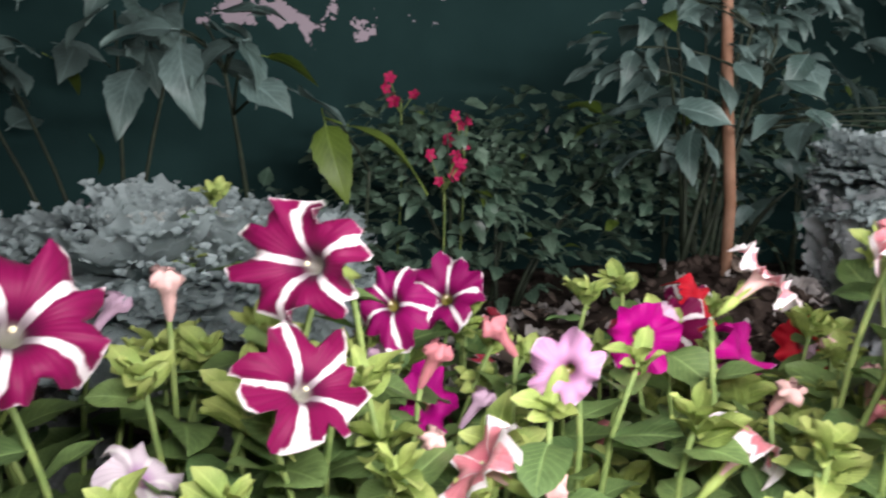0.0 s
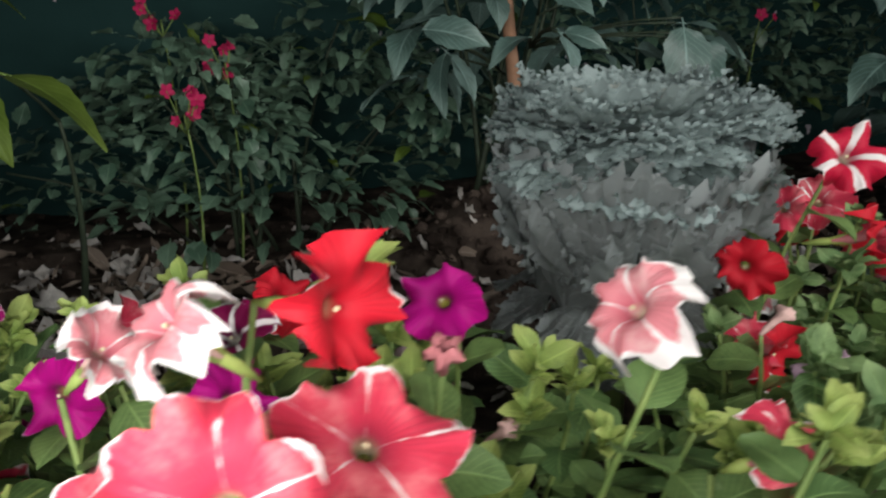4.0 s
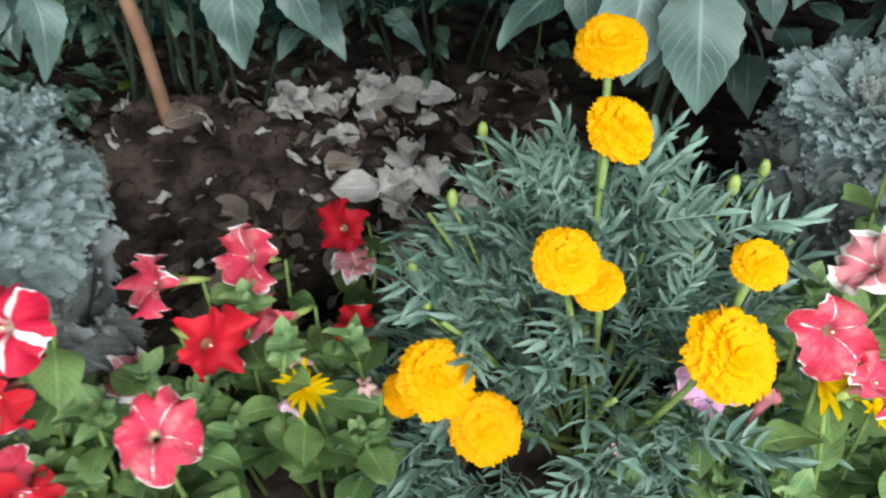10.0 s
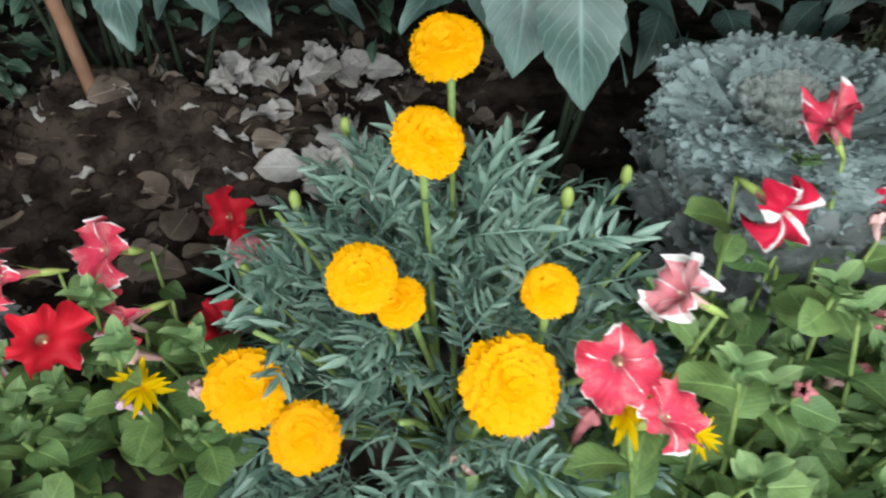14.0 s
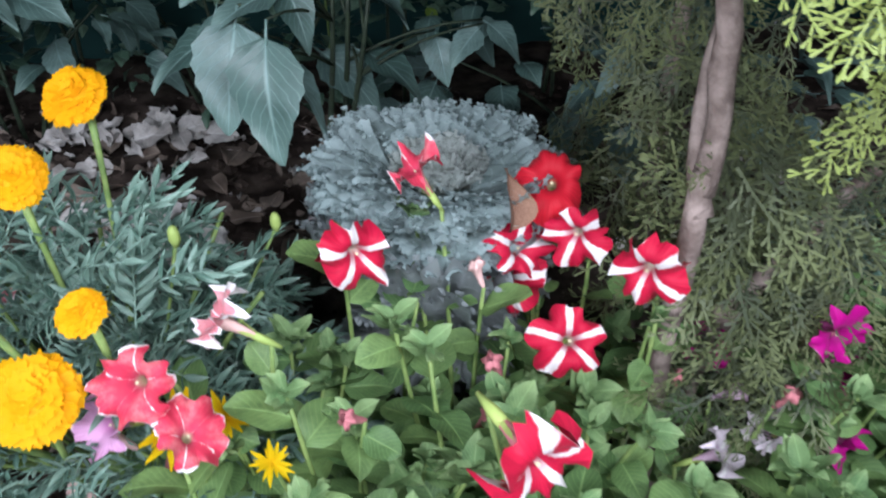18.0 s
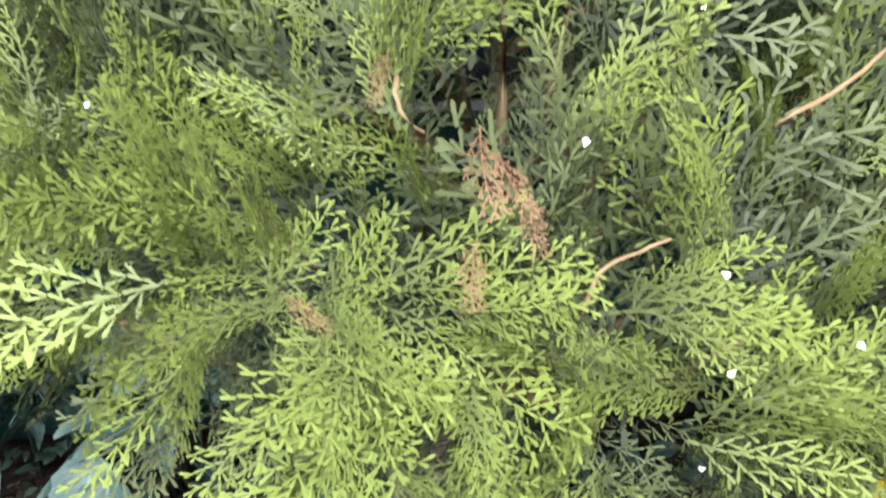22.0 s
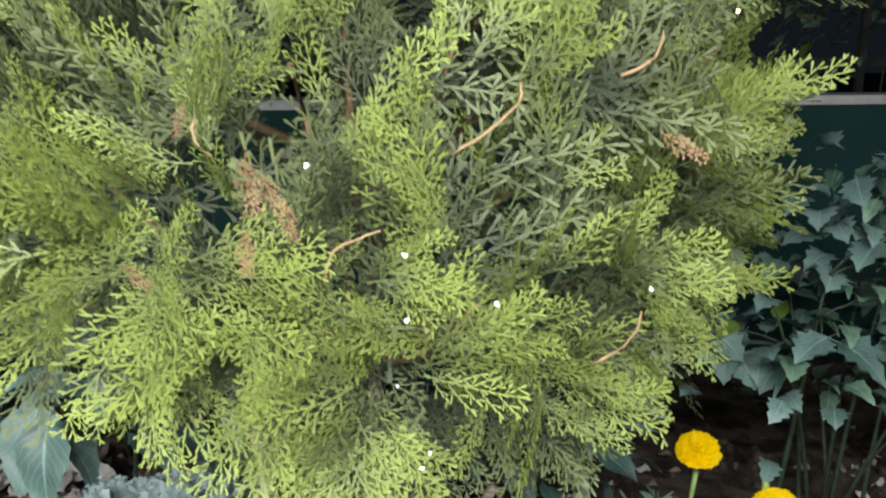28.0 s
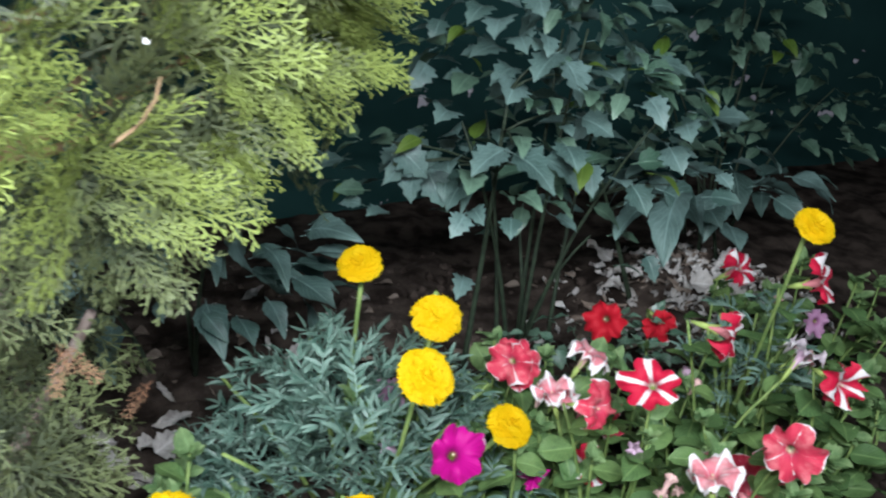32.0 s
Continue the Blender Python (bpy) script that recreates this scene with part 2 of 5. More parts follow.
# older sprays are duller; shade between branchlets is mixed into this darker colour too
M_THUJASHADE = leafy("conifer_inner_shaded_spray", (0.060, 0.075, 0.045), (0.105, 0.122, 0.062), (0.150, 0.175, 0.068), rough=0.55, spec=0.3, veins=0.0, thin=0.15)
M_DRYSPRAY = leafy("dry_spray", (0.24, 0.12, 0.07), (0.36, 0.20, 0.12), (0.38, 0.23, 0.14), rough=0.7, spec=0.15, veins=0.0)
M_BARK = plain("bark", (0.33, 0.26, 0.23), (0.14, 0.105, 0.09), 38, 0.9, 0.1, 1.0)
M_TWIG = plain("twig", (0.38, 0.26, 0.15), (0.25, 0.16, 0.09), 50, 0.75, 0.2, 0.5)
M_SOIL = plain("soil", (0.024, 0.017, 0.014), (0.105, 0.080, 0.066), 14, 0.95, 0.1, 1.0)
M_DEAD = leafy("dead_leaf", (0.165, 0.125, 0.10), (0.36, 0.29, 0.24), (0.27, 0.205, 0.16), rough=0.75, spec=0.2, veins=0.0, thin=0.1)
M_DEADPALE = leafy("pale_dead_leaf", (0.52, 0.48, 0.45), (0.78, 0.75, 0.72), (0.5, 0.45, 0.4), rough=0.7, spec=0.25, veins=5, thin=0.1)
M_STAKE = plain("stake_wood", (0.47, 0.28, 0.19), (0.34, 0.18, 0.11), 14, 0.85, 0.15, 0.8)
M_ORANGE = soft_petal("marigold_orange", (0.93, 0.43, 0.0), (0.95, 0.56, 0.002))
M_YELLOW = soft_petal("marigold_yellow", (0.90, 0.68, 0.003), (0.88, 0.58, 0.0))
M_COPING = plain("coping_paint", (0.72, 0.72, 0.70), (0.55, 0.56, 0.55), 12, 0.7, 0.3, 0.4)
M_IRON = plain("dark_iron", (0.03, 0.03, 0.03), (0.06, 0.055, 0.05), 20, 0.55, 0.4, 0.4, 0.3)
M_PAPER = plain("white_petal_litter", (0.85, 0.85, 0.82), (0.75, 0.75, 0.72), 80, 0.7)


def wall_paint():
    m, n, l, p = nodes_of("green_wall_paint")
    dirt, chips, fine = noise_of(n, l, 3.0, 5), noise_of(n, l, 9.0, 3), noise_of(n, l, 160.0, 3)
    col = mixer(n, l, ramp(n, l, dirt, 0.3, 0.7), (0.013, 0.042, 0.040), (0.019, 0.056, 0.053))
    col = mixer(n, l, ramp(n, l, chips, 0.70, 0.715), col, (0.62, 0.58, 0.64))
    # a large flaked-off patch near the corner by the pale kale
    place, rag = n.new("ShaderNodeTexCoord"), noise_of(n, l, 13.0, 4, "Object", 0.6)
    away = n.new("ShaderNodeVectorMath")
    away.operation = "DISTANCE"
    away.inputs[1].default_value = (-0.53, -0.07, 0.345)
    l.new(place.outputs["Object"], away.inputs[0])
    bare = math_node(n, l, "SUBTRACT", rag, math_node(n, l, "MULTIPLY", away.outputs["Value"], 0.75))
    col = mixer(n, l, ramp(n, l, bare, 0.475, 0.49), col, (0.50, 0.42, 0.47))
    l.new(col, p.inputs["Base Color"])
    p.inputs["Roughness"].default_value, p.inputs["Specular IOR Level"].default_value = 0.8, 0.10
    bump(n, l, p, fine, 0.25, 0.002)
    return m


M_WALL = wall_paint()
M_TUBE = {k: plain("petal_tube_" + k, c, tuple(q * 0.8 for q in c), 60, 0.6, 0.25, 0.2) for k, c in
          (("red", (0.62, 0.22, 0.24)), ("pink", (0.78, 0.50, 0.46)), ("lilac", (0.66, 0.45, 0.58)), ("purple", (0.28, 0.05, 0.16)))}

# ---- building helpers ----


def mesh_of(name, verts, faces, mats, uvs=None, smooth=True, slots=None):
    me = bpy.data.meshes.new(name)
    me.from_pydata([tuple(v) for v in verts], [], faces)
    for m in mats if isinstance(mats, (list, tuple)) else [mats]:
        me.materials.append(m)
    if smooth:
        me.polygons.foreach_set("use_smooth", [True] * len(me.polygons))
    if slots is not None:
        me.polygons.foreach_set("material_index", slots)
    if uvs is not None:
        layer = me.uv_layers.new(name="UVMap")
        loops = np.empty(len(me.loops), dtype=np.int32)
        me.loops.foreach_get("vertex_index", loops)
        layer.data.foreach_set("uv", np.asarray(uvs, dtype=np.float32)[loops].ravel())
    me.update()
    return me


def thing(name, at, label, category, group="", kind=""):
    ob = new(name)
    ob.empty_display_size = 0.05
    ob.matrix_basis = Matrix.Translation(at)
    return tagged(ob, label, category, group, kind)


def part(name, me, parent, m=None, label=""):
    """A mesh under a thing or a part; m is its pose in the parent's own space."""
    ob = new(name, me)
    ob.parent = parent
    if m is not None:
        ob.matrix_basis = m
    if label:
        ob["label"] = label
    return ob


def aim(at, normal, spin=0.0, size=1.0):
    """A pose at a place whose local z points along normal."""
    q = Vector(normal).normalized().to_track_quat("Z", "Y").to_matrix().to_4x4()
    return Matrix.Translation(at) @ q @ Matrix.Rotation(spin, 4, "Z") @ Matrix.Scale(size, 4)


def along(at, way, up=(0, 0, 1), size=1.0, twist=0.0):
    """A pose for leaves, which grow along local y with their face to local z."""
    y = Vector(way).normalized()
    x = y.cross(Vector(up))
    if x.length < 1e-3:
        x = Vector((1, 0, 0))
    x.normalize()
    z = x.cross(y)
    m = Matrix((x, y, z)).transposed().to_4x4()
    return Matrix.Translation(at) @ m @ Matrix.Rotation(twist, 4, "Y") @ Matrix.Scale(size, 4)


def tube(points, radii, sides=6):
    """Verts, faces of a round tube through points."""
    verts, faces = [], []
    pts = [Vector(p) for p in points]
    for i, p in enumerate(pts):
        d = (pts[min(i + 1, len(pts) - 1)] - pts[max(i - 1, 0)]).normalized()
        a = d.orthogonal().normalized()
        b = d.cross(a)
        for k in range(sides):
            t = 2 * math.pi * k / sides
            verts.append(p + (a * math.cos(t) + b * math.sin(t)) * radii[i])
    for i in range(len(pts) - 1):
        for k in range(sides):
            j = (k + 1) % sides
            faces.append((i * sides + k, i * sides + j, (i + 1) * sides + j, (i + 1) * sides + k))
    faces.append(tuple(range(sides - 1, -1, -1)))
    faces.append(tuple((len(pts) - 1) * sides + k for k in range(sides)))
    return verts, faces


def bow(a, b, sag=(0, 0, 0), n=6):
    """Points on a bent line from a to b."""
    a, b, s = Vector(a), Vector(b), Vector(sag)
    return [a.lerp(b, i / n) + s * (4 * (i / n) * (1 - i / n)) for i in range(n + 1)]


def leaf_mesh(name, mat, width=0.5, nv=7, nu=4, droop=0.25, fold=0.15, teeth=0.0, wave=0.0, tipped=1.0, seed=0, stalk=0.0, base=0.55, blunt=0.8):
    """An ovate leaf of length 1 along y, width as a share of it."""
    r = random.Random(seed)
    verts, uvs, faces = [], [], []
    ph = r.uniform(0, 6)
    for i in range(nv + 1):
        v = i / nv
        w = (math.sin(math.pi * v ** base) ** blunt) * (1 - 0.25 * tipped * v) if 0 < v < 1 else 0.03
        if teeth and 0 < i < nv:
            w *= 1 + (teeth if i % 2 else -teeth)
        for k in range(nu + 1):
            u = k / nu * 2 - 1
            x = u * w * width / 2
            z = fold * abs(x) - droop * v * v + wave * math.sin(7 * v + ph + 2.2 * u) * abs(u)
            verts.append((x, v - 0.12 * droop * v * v + stalk, z))
            uvs.append((k / nu, v))
    for i in range(nv):
        for k in range(nu):
            a = i * (nu + 1) + k
            faces.append((a, a + 1, a + nu + 2, a + nu + 1))
    if stalk:
        n0 = len(verts)
        v2, f2 = tube([(0, 0, 0.0), (0, stalk + 0.05, 0.0)], [0.014, 0.012], 4)
        verts += [tuple(p) for p in v2]
        uvs += [(0.5, 0.0)] * len(v2)
        faces += [tuple(n0 + q for q in f) for f in f2]
    return mesh_of(name, verts, faces, mat, uvs)


def joined(name, items, parent=None, label=""):
    """One mesh out of (mesh, pose) pairs, as a part of kind stuff."""
    verts, faces, uvs, slots, mats = [], [], [], [], []
    raw, total = {}, 0
    for me, m in items:
        if me not in raw:
            co = np.empty(len(me.vertices) * 3, dtype=np.float32)
            me.vertices.foreach_get("co", co)
            uv = np.zeros((len(me.vertices), 2), dtype=np.float32)
            if me.uv_layers:
                for lp_, d in zip(me.loops, me.uv_layers[0].data):
                    uv[lp_.vertex_index] = d.uv
            raw[me] = (co.reshape(-1, 3), [tuple(p.vertices) for p in me.polygons], uv)
            if me.materials[0] not in mats:
                mats.append(me.materials[0])
        co, fs, uv = raw[me]
        mm = np.array(m)
        n = total
        total += len(co)
        verts.append(co @ mm[:3, :3].T + mm[:3, 3])
        faces += [tuple(n + i for i in f) for f in fs]
        uvs.append(uv)
        slots += [mats.index(me.materials[0])] * len(fs)
    me = mesh_of(name, np.concatenate(verts).tolist(), faces, mats, np.concatenate(uvs), slots=slots)
    if parent is None:
        return me
    ob = part(name, me, parent, label=label)
    ob["kind"] = "stuff"
    return ob


def ground_z(x, y):
    return 0.035 * noise.noise((x * 1.7, y * 1.7, 0.3)) + 0.014 * noise.noise((x * 9, y * 9, 2.0)) + 0.09 * math.exp(-((x - 2.72) ** 2 + (y - 1.80) ** 2) / 0.07) + 0.135 * math.exp(-((x - 0.30) ** 2 / 0.05 + (y - 1.665) ** 2 / 0.014))


# ---- setting: ground, wall, coping, railing ----
def build_ground():
    xs = np.concatenate([[-60, -12, -4], np.arange(-2.2, 0.0, 0.035), np.arange(0.0, 0.9, 0.012), np.arange(0.9, 4.6, 0.035), [6, 14, 60]])
    ys = np.concatenate([[-60, -10, -3, -1], np.arange(0.2, 1.3, 0.035), np.arange(1.3, 1.95, 0.012), np.arange(1.95, 2.75, 0.035), [3.5, 8, 60]])
    verts = [(x, y, ground_z(x, y) + 0.007 * noise.noise((x * 40, y * 40, 1)) + 0.010 * noise.noise((x * 19, y * 19, 5)) if -2.5 < x < 5 and 0 < y < 3 else 0.0) for y in ys for x in xs]
    n = len(xs)
    faces = [(j * n + i, j * n + i + 1, (j + 1) * n + i + 1, (j + 1) * n + i) for j in range(len(ys) - 1) for i in range(n - 1)]
    ob = new("ground", mesh_of("ground", verts, faces, M_SOIL))
    tagged(ob, "dark crumbly garden soil of the flower bed, strewn with litter", "soil", kind="structure")


build_ground()
WALL_TURN = math.atan(0.13)
WALL_AT = Matrix.Translation((0, 2.30, 0)) @ Matrix.Rotation(WALL_TURN, 4, "Z")


def box_mesh(name, size, mat, bevel=0.004):
    bm = bmesh.new()
    bmesh.ops.create_cube(bm, size=1.0, matrix=Matrix.Diagonal((*size, 1)))
    if bevel:
        bmesh.ops.bevel(bm, geom=bm.edges[:], offset=bevel, segments=2, affect="EDGES")
    me = bpy.data.meshes.new(name)
    bm.to_mesh(me)
    bm.free()
    me.materials.append(mat)
    return me


wall = new("wall_back", box_mesh("wall_back", (14, 0.14, 0.93), M_WALL, 0.0))
wall.matrix_basis = WALL_AT @ Matrix.Translation((0, 0.07, 0.345))
tagged(wall, "low dark green painted wall with flaking white spots", "wall", kind="structure")
coping = new("coping", box_mesh("coping", (14, 0.20, 0.026), M_COPING, 0.006))
coping.matrix_basis = WALL_AT @ Matrix.Translation((0, 0.07, 0.823))
tagged(coping, "narrow white coping strip along the wall top", "coping", kind="structure")

rail = thing("railing", WALL_AT @ Vector((0, 0.22, 0.0)), "black iron railing with slanted bars behind the wall", "railing", kind="structure")
rail.matrix_basis = WALL_AT @ Matrix.Translation((0, 0.30, 0.0))
post_me, bar_me = box_mesh("post", (0.025, 0.025, 1.9), M_IRON), box_mesh("bar", (0.012, 0.012, 0.36), M_IRON, 0.002)
for k in range(-6, 16):
    part("post", post_me, rail, Matrix.Translation((k * 0.42, 0, 0.95)))
for z in (0.93, 1.42, 1.88):
    part("rail_bar", box_mesh("rail_bar", (9.5, 0.02, 0.03), M_IRON, 0.003), rail, Matrix.Translation((2.0, 0.0, z)))
for k in range(-22, 62):
    for z in (1.17, 1.65):
        part("slanted_bar", bar_me, rail, Matrix.Translation((k * 0.11, 0.02, z)) @ Matrix.Rotation(radians(38), 4, "Y"))



def crazy_stone():
    """Grey facing stone with dark irregular joints."""
    m, n, l, p = nodes_of("facing_stone")
    tc, cells, edge = n.new("ShaderNodeTexCoord"), n.new("ShaderNodeTexVoronoi"), n.new("ShaderNodeTexVoronoi")
    edge.feature = "DISTANCE_TO_EDGE"
    for q in (cells, edge):
        q.inputs["Scale"].default_value = 6.0
        l.new(tc.outputs["Object"], q.inputs["Vector"])
    tone = n.new("ShaderNodeSeparateColor")
    l.new(cells.outputs["Color"], tone.inputs[0])
    col = mixer(n, l, tone.outputs[0], (0.10, 0.095, 0.11), (0.17, 0.165, 0.18))
    joint = ramp(n, l, edge.outputs["Distance"], 0.02, 0.05)
    l.new(mixer(n, l, joint, (0.02, 0.02, 0.02), col), p.inputs["Base Color"])
    p.inputs["Roughness"].default_value = 0.8
    bump(n, l, p, joint, 0.6, 0.01)
    return m


pillar = new("stone_pillar", box_mesh("stone_pillar", (0.26, 0.26, 1.95), crazy_stone(), 0.008))
pillar.matrix_basis = Matrix.Translation((0.01, 2.76, 0.975)) @ Matrix.Rotation(WALL_TURN, 4, "Z")
tagged(pillar, "grey stone-clad pillar with dark irregular joints behind the wall", "pillar", kind="structure")

M_LAMP, ln, ll, lp = nodes_of("far_lamp_glow")
lp.inputs["Emission Color"].default_value, lp.inputs["Emission Strength"].default_value = (1.0, 0.85, 0.5, 1), 14.0
bm = bmesh.new()
bmesh.ops.create_icosphere(bm, subdivisions=2, radius=0.018)
bulb_me = bpy.data.meshes.new("bulb")
bm.to_mesh(bulb_me)
bm.free()
bulb_me.materials.append(M_LAMP)
pole_me = mesh_of("pole", *tube([(0, 0, -1.23), (0, 0, -0.015)], [0.012, 0.008], 8), M_IRON)
for at in ((2.56, 4.38, 1.19), (2.66, 4.34, 1.23), (2.89, 4.21, 1.17)):
    lamp = thing("garden_lamp", at, "small warm lamp glowing far off in the dark", "lamp", "far lamps")
    part("bulb", bulb_me, lamp)
    part("pole", pole_me, lamp)

stake = thing("garden_stake", (0.295, 1.63, 0.02), "thin orange-brown wooden stake stuck in the soil", "stake")
part("stake_rod", mesh_of("stake_rod", *tube([(0.012, 0, -0.03), (0.0, 0, 0.25), (-0.032, 0.008, 0.50), (-0.048, 0.01, 0.655)], [0.011, 0.0115, 0.011, 0.010], 7), M_STAKE), stake)

# ---- petunias ----
def corolla_mesh(kind, seed):
    r = random.Random(seed * 31 + 5)
    na, nr = 50, [(0.0, 0.07, -1.25), (0.12, 0.10, -0.75), (0.22, 0.17, -0.28), (0.34, 0.33, -0.07), (0.5, 0.52, 0.03), (0.7, 0.74, 0.06), (0.87, 0.92, 0.03), (1.0, 1.06, -0.03)]
    cup, cut = r.uniform(-0.25, 0.25), (0.34 if kind in ("rs", "ps", "li") else r.uniform(0.16, 0.28))
    ph = [r.uniform(0, 6.3) for _ in range(4)]
    verts, uvs, faces = [], [], []
    for v, rr, z in nr:
        for k in range(na + 1):
            u = k / na
            th = 2 * math.pi * u
            lobe = abs(math.sin(2.5 * th))
            e = max(0, (v - 0.4) / 0.6)
            notch = 1 - cut * e * e * (1 - lobe) ** 2 - 0.05 * e * e * max(0, lobe - 0.9) * 10
            ruf = e * e * (0.28 * math.sin(5 * th + ph[0]) + 0.18 * math.sin(9 * th + ph[1]) + 0.10 * math.sin(16 * th + ph[2]) + 0.06 * math.sin(25 * th + ph[3]))
            side = 1 + e * (0.14 * math.sin(th + ph[3]) + 0.05 * math.sin(7 * th + ph[1]))
            q = rr * notch * side
            verts.append((q * math.cos(th), q * math.sin(th), z + ruf + cup * e * e - 0.10 * e * (1 - lobe)))
            uvs.append((u, v))
    for i in range(len(nr) - 1):
        for k in range(na):
            a = i * (na + 1) + k
            faces.append((a, a + 1, a + na + 2, a + na + 1))
    return mesh_of("flower", verts, faces, PETAL[kind], uvs)


FLOWER = {(k, s): corolla_mesh(k, s + 4 * i) for i, k in enumerate(PETAL) for s in range(4)}


def calyx_mesh():
    verts, faces = tube([(0, 0, -1.75), (0, 0, -1.3), (0, 0, -1.0)], [0.05, 0.13, 0.13], 8)
    for k in range(5):
        t = 2 * math.pi * k / 5
        c, s = math.cos(t), math.sin(t)
        n = len(verts)
        verts += [Vector((0.11 * c - 0.05 * s, 0.11 * s + 0.05 * c, -1.05)), Vector((0.11 * c + 0.05 * s, 0.11 * s - 0.05 * c, -1.05)),
                  Vector((0.22 * c + 0.05 * s, 0.22 * s - 0.05 * c, -0.72)), Vector((0.22 * c - 0.05 * s, 0.22 * s + 0.05 * c, -0.72)), Vector((0.36 * c, 0.36 * s, -0.5))]
        faces += [(n, n + 1, n + 2, n + 3), (n + 3, n + 2, n + 4)]
    return mesh_of("calyx", verts, faces, M_PETTOP, [(0.5, 0.4)] * len(verts))


CALYX = calyx_mesh()


def open_tube(name, data, mat):
    return mesh_of(name, data[0], data[1][:-2], mat)


TUBE = {k: open_tube("flower_tube", tube([(0, 0, -1.30), (0, 0, -0.9), (0, 0, -0.5), (0, 0, -0.26), (0, 0, -0.13)], [0.08, 0.115, 0.165, 0.225, 0.31], 12), m) for k, m in M_TUBE.items()}
TUBE_OF = {"rs": "red", "re": "red", "rd": "red", "ps": "purple", "pu": "purple", "mg": "purple", "li": "lilac", "lw": "lilac", "pk": "pink"}


def wilted_mesh(mat, seed):
    """A closed or shrivelled trumpet: a twisted pleated tube, length 1 along z."""
    r = random.Random(seed)
    verts, faces = [], []
    prof = ((0.0, 0.05), (0.2, 0.09), (0.45, 0.10), (0.65, 0.13), (0.8, 0.24), (0.9, 0.22), (1.0, 0.10))
    lean = (r.uniform(-0.15, 0.15), r.uniform(-0.15, 0.15))
    for z, q in prof:
        for k in range(15):
            t = 2 * math.pi * k / 15 + 1.5 * z
            w = q * (1 + 0.45 * z * math.sin(5 * t + seed) + 0.12 * r.uniform(-1, 1))
            verts.append((w * math.cos(t) + lean[0] * z * z, w * math.sin(t) + lean[1] * z * z, z + 0.05 * z * r.uniform(-1, 1)))
    for i in range(len(prof) - 1):
        for k in range(15):
            faces.append((i * 15 + k, i * 15 + (k + 1) % 15, i * 15 + 15 + (k + 1) % 15, i * 15 + 15 + k))
    return mesh_of("wilted_flower", verts, faces, mat)


WILTED = [wilted_mesh(M_TUBE[k], i) for i, k in enumerate(("pink", "lilac", "pink", "red"))]
bm = bmesh.new()
bmesh.ops.create_icosphere(bm, subdivisions=1, radius=0.05)
STAMEN = bpy.data.meshes.new("stamen")
bm.to_mesh(STAMEN)
bm.free()
STAMEN.materials.append(M_STAMEN)
PLEAF = [leaf_mesh("leaf", M_PETLEAF, 0.78, 8, 4, d, 0.22, wave=0.05, seed=i, base=0.98, blunt=0.5, tipped=0.5) for i, d in enumerate((0.15, 0.3, 0.45, -0.05))]
PTOP = [leaf_mesh("young_leaf", M_PETTOP, 0.54, 6, 4, d, 0.35, wave=0.08, seed=i, base=1.05, blunt=0.55, tipped=0.4) for i, d in enumerate((0.1, 0.3, -0.1))]


PMID = [leaf_mesh("young_leaf", M_PETMID, 0.62, 6, 4, d, 0.3, wave=0.07, seed=i + 5, base=0.9, blunt=0.6, tipped=0.6) for i, d in enumerate((0.1, 0.35, -0.1))]


def tuft_mesh(seed, leaves):
    r = random.Random(seed)
    return joined("leaf_tuft", [(r.choice(leaves), along((0, 0, -0.14 * (k // 3)), (math.cos(2.2 * k), math.sin(2.2 * k), r.uniform(0.3, 1.7)), size=r.uniform(0.45, 1.0), twist=r.uniform(-0.7, 0.7))) for k in range(10)])


TUFT = [tuft_mesh(s, PTOP) for s in range(5)]
TUFT_GREEN = [tuft_mesh(s + 9, PMID) for s in range(5)]


def shoot(plant, base, foot, head, leaves, young, rnd, big=0.044, stemr=0.0026):
    """A stem from foot to head (world places) with leaves up its length and a tuft of young ones on top."""
    foot, head = Vector(foot), Vector(head)
    mid = Vector((rnd.uniform(-0.02, 0.02), rnd.uniform(-0.02, 0.02), 0))
    pts = bow(foot, head, mid, 5)
    v, f = tube([p - base for p in pts], [stemr * (1.25 - 0.1 * i) for i in range(6)], 5)
    part("stem", mesh_of("stem", v, f, M_STEM), plant)
    a = rnd.uniform(0, 6)
    for k in range(leaves):
        t = 0.30 + 0.68 * (k + rnd.random() * 0.6) / leaves
        i = min(4, int(t * 5))
        p = pts[i].lerp(pts[i + 1], t * 5 - i)
        a += 2.4 + rnd.uniform(-0.4, 0.4)
        up = rnd.uniform(-0.15, 0.75)
        part("leaf", rnd.choice(PLEAF), plant, along(p - base, (math.cos(a), math.sin(a), up), size=big * rnd.uniform(0.7, 1.3), twist=rnd.uniform(-0.5, 0.5)))
    if young and base.x > 0.2:
        part("leaf_tuft", rnd.choice(TUFT_GREEN), plant, aim(head - base, (rnd.uniform(-0.4, 0.4), rnd.uniform(-0.5, 0.2), 1), rnd.uniform(0, 6.3), big * rnd.uniform(0.5, 0.9)))
    elif young:
        part("leaf_tuft", rnd.choice(TUFT), plant, aim(head - base, (rnd.uniform(-0.3, 0.3), rnd.uniform(-0.5, 0.1), 1), rnd.uniform(0, 6.3), big * rnd.uniform(0.6, 0.98)))



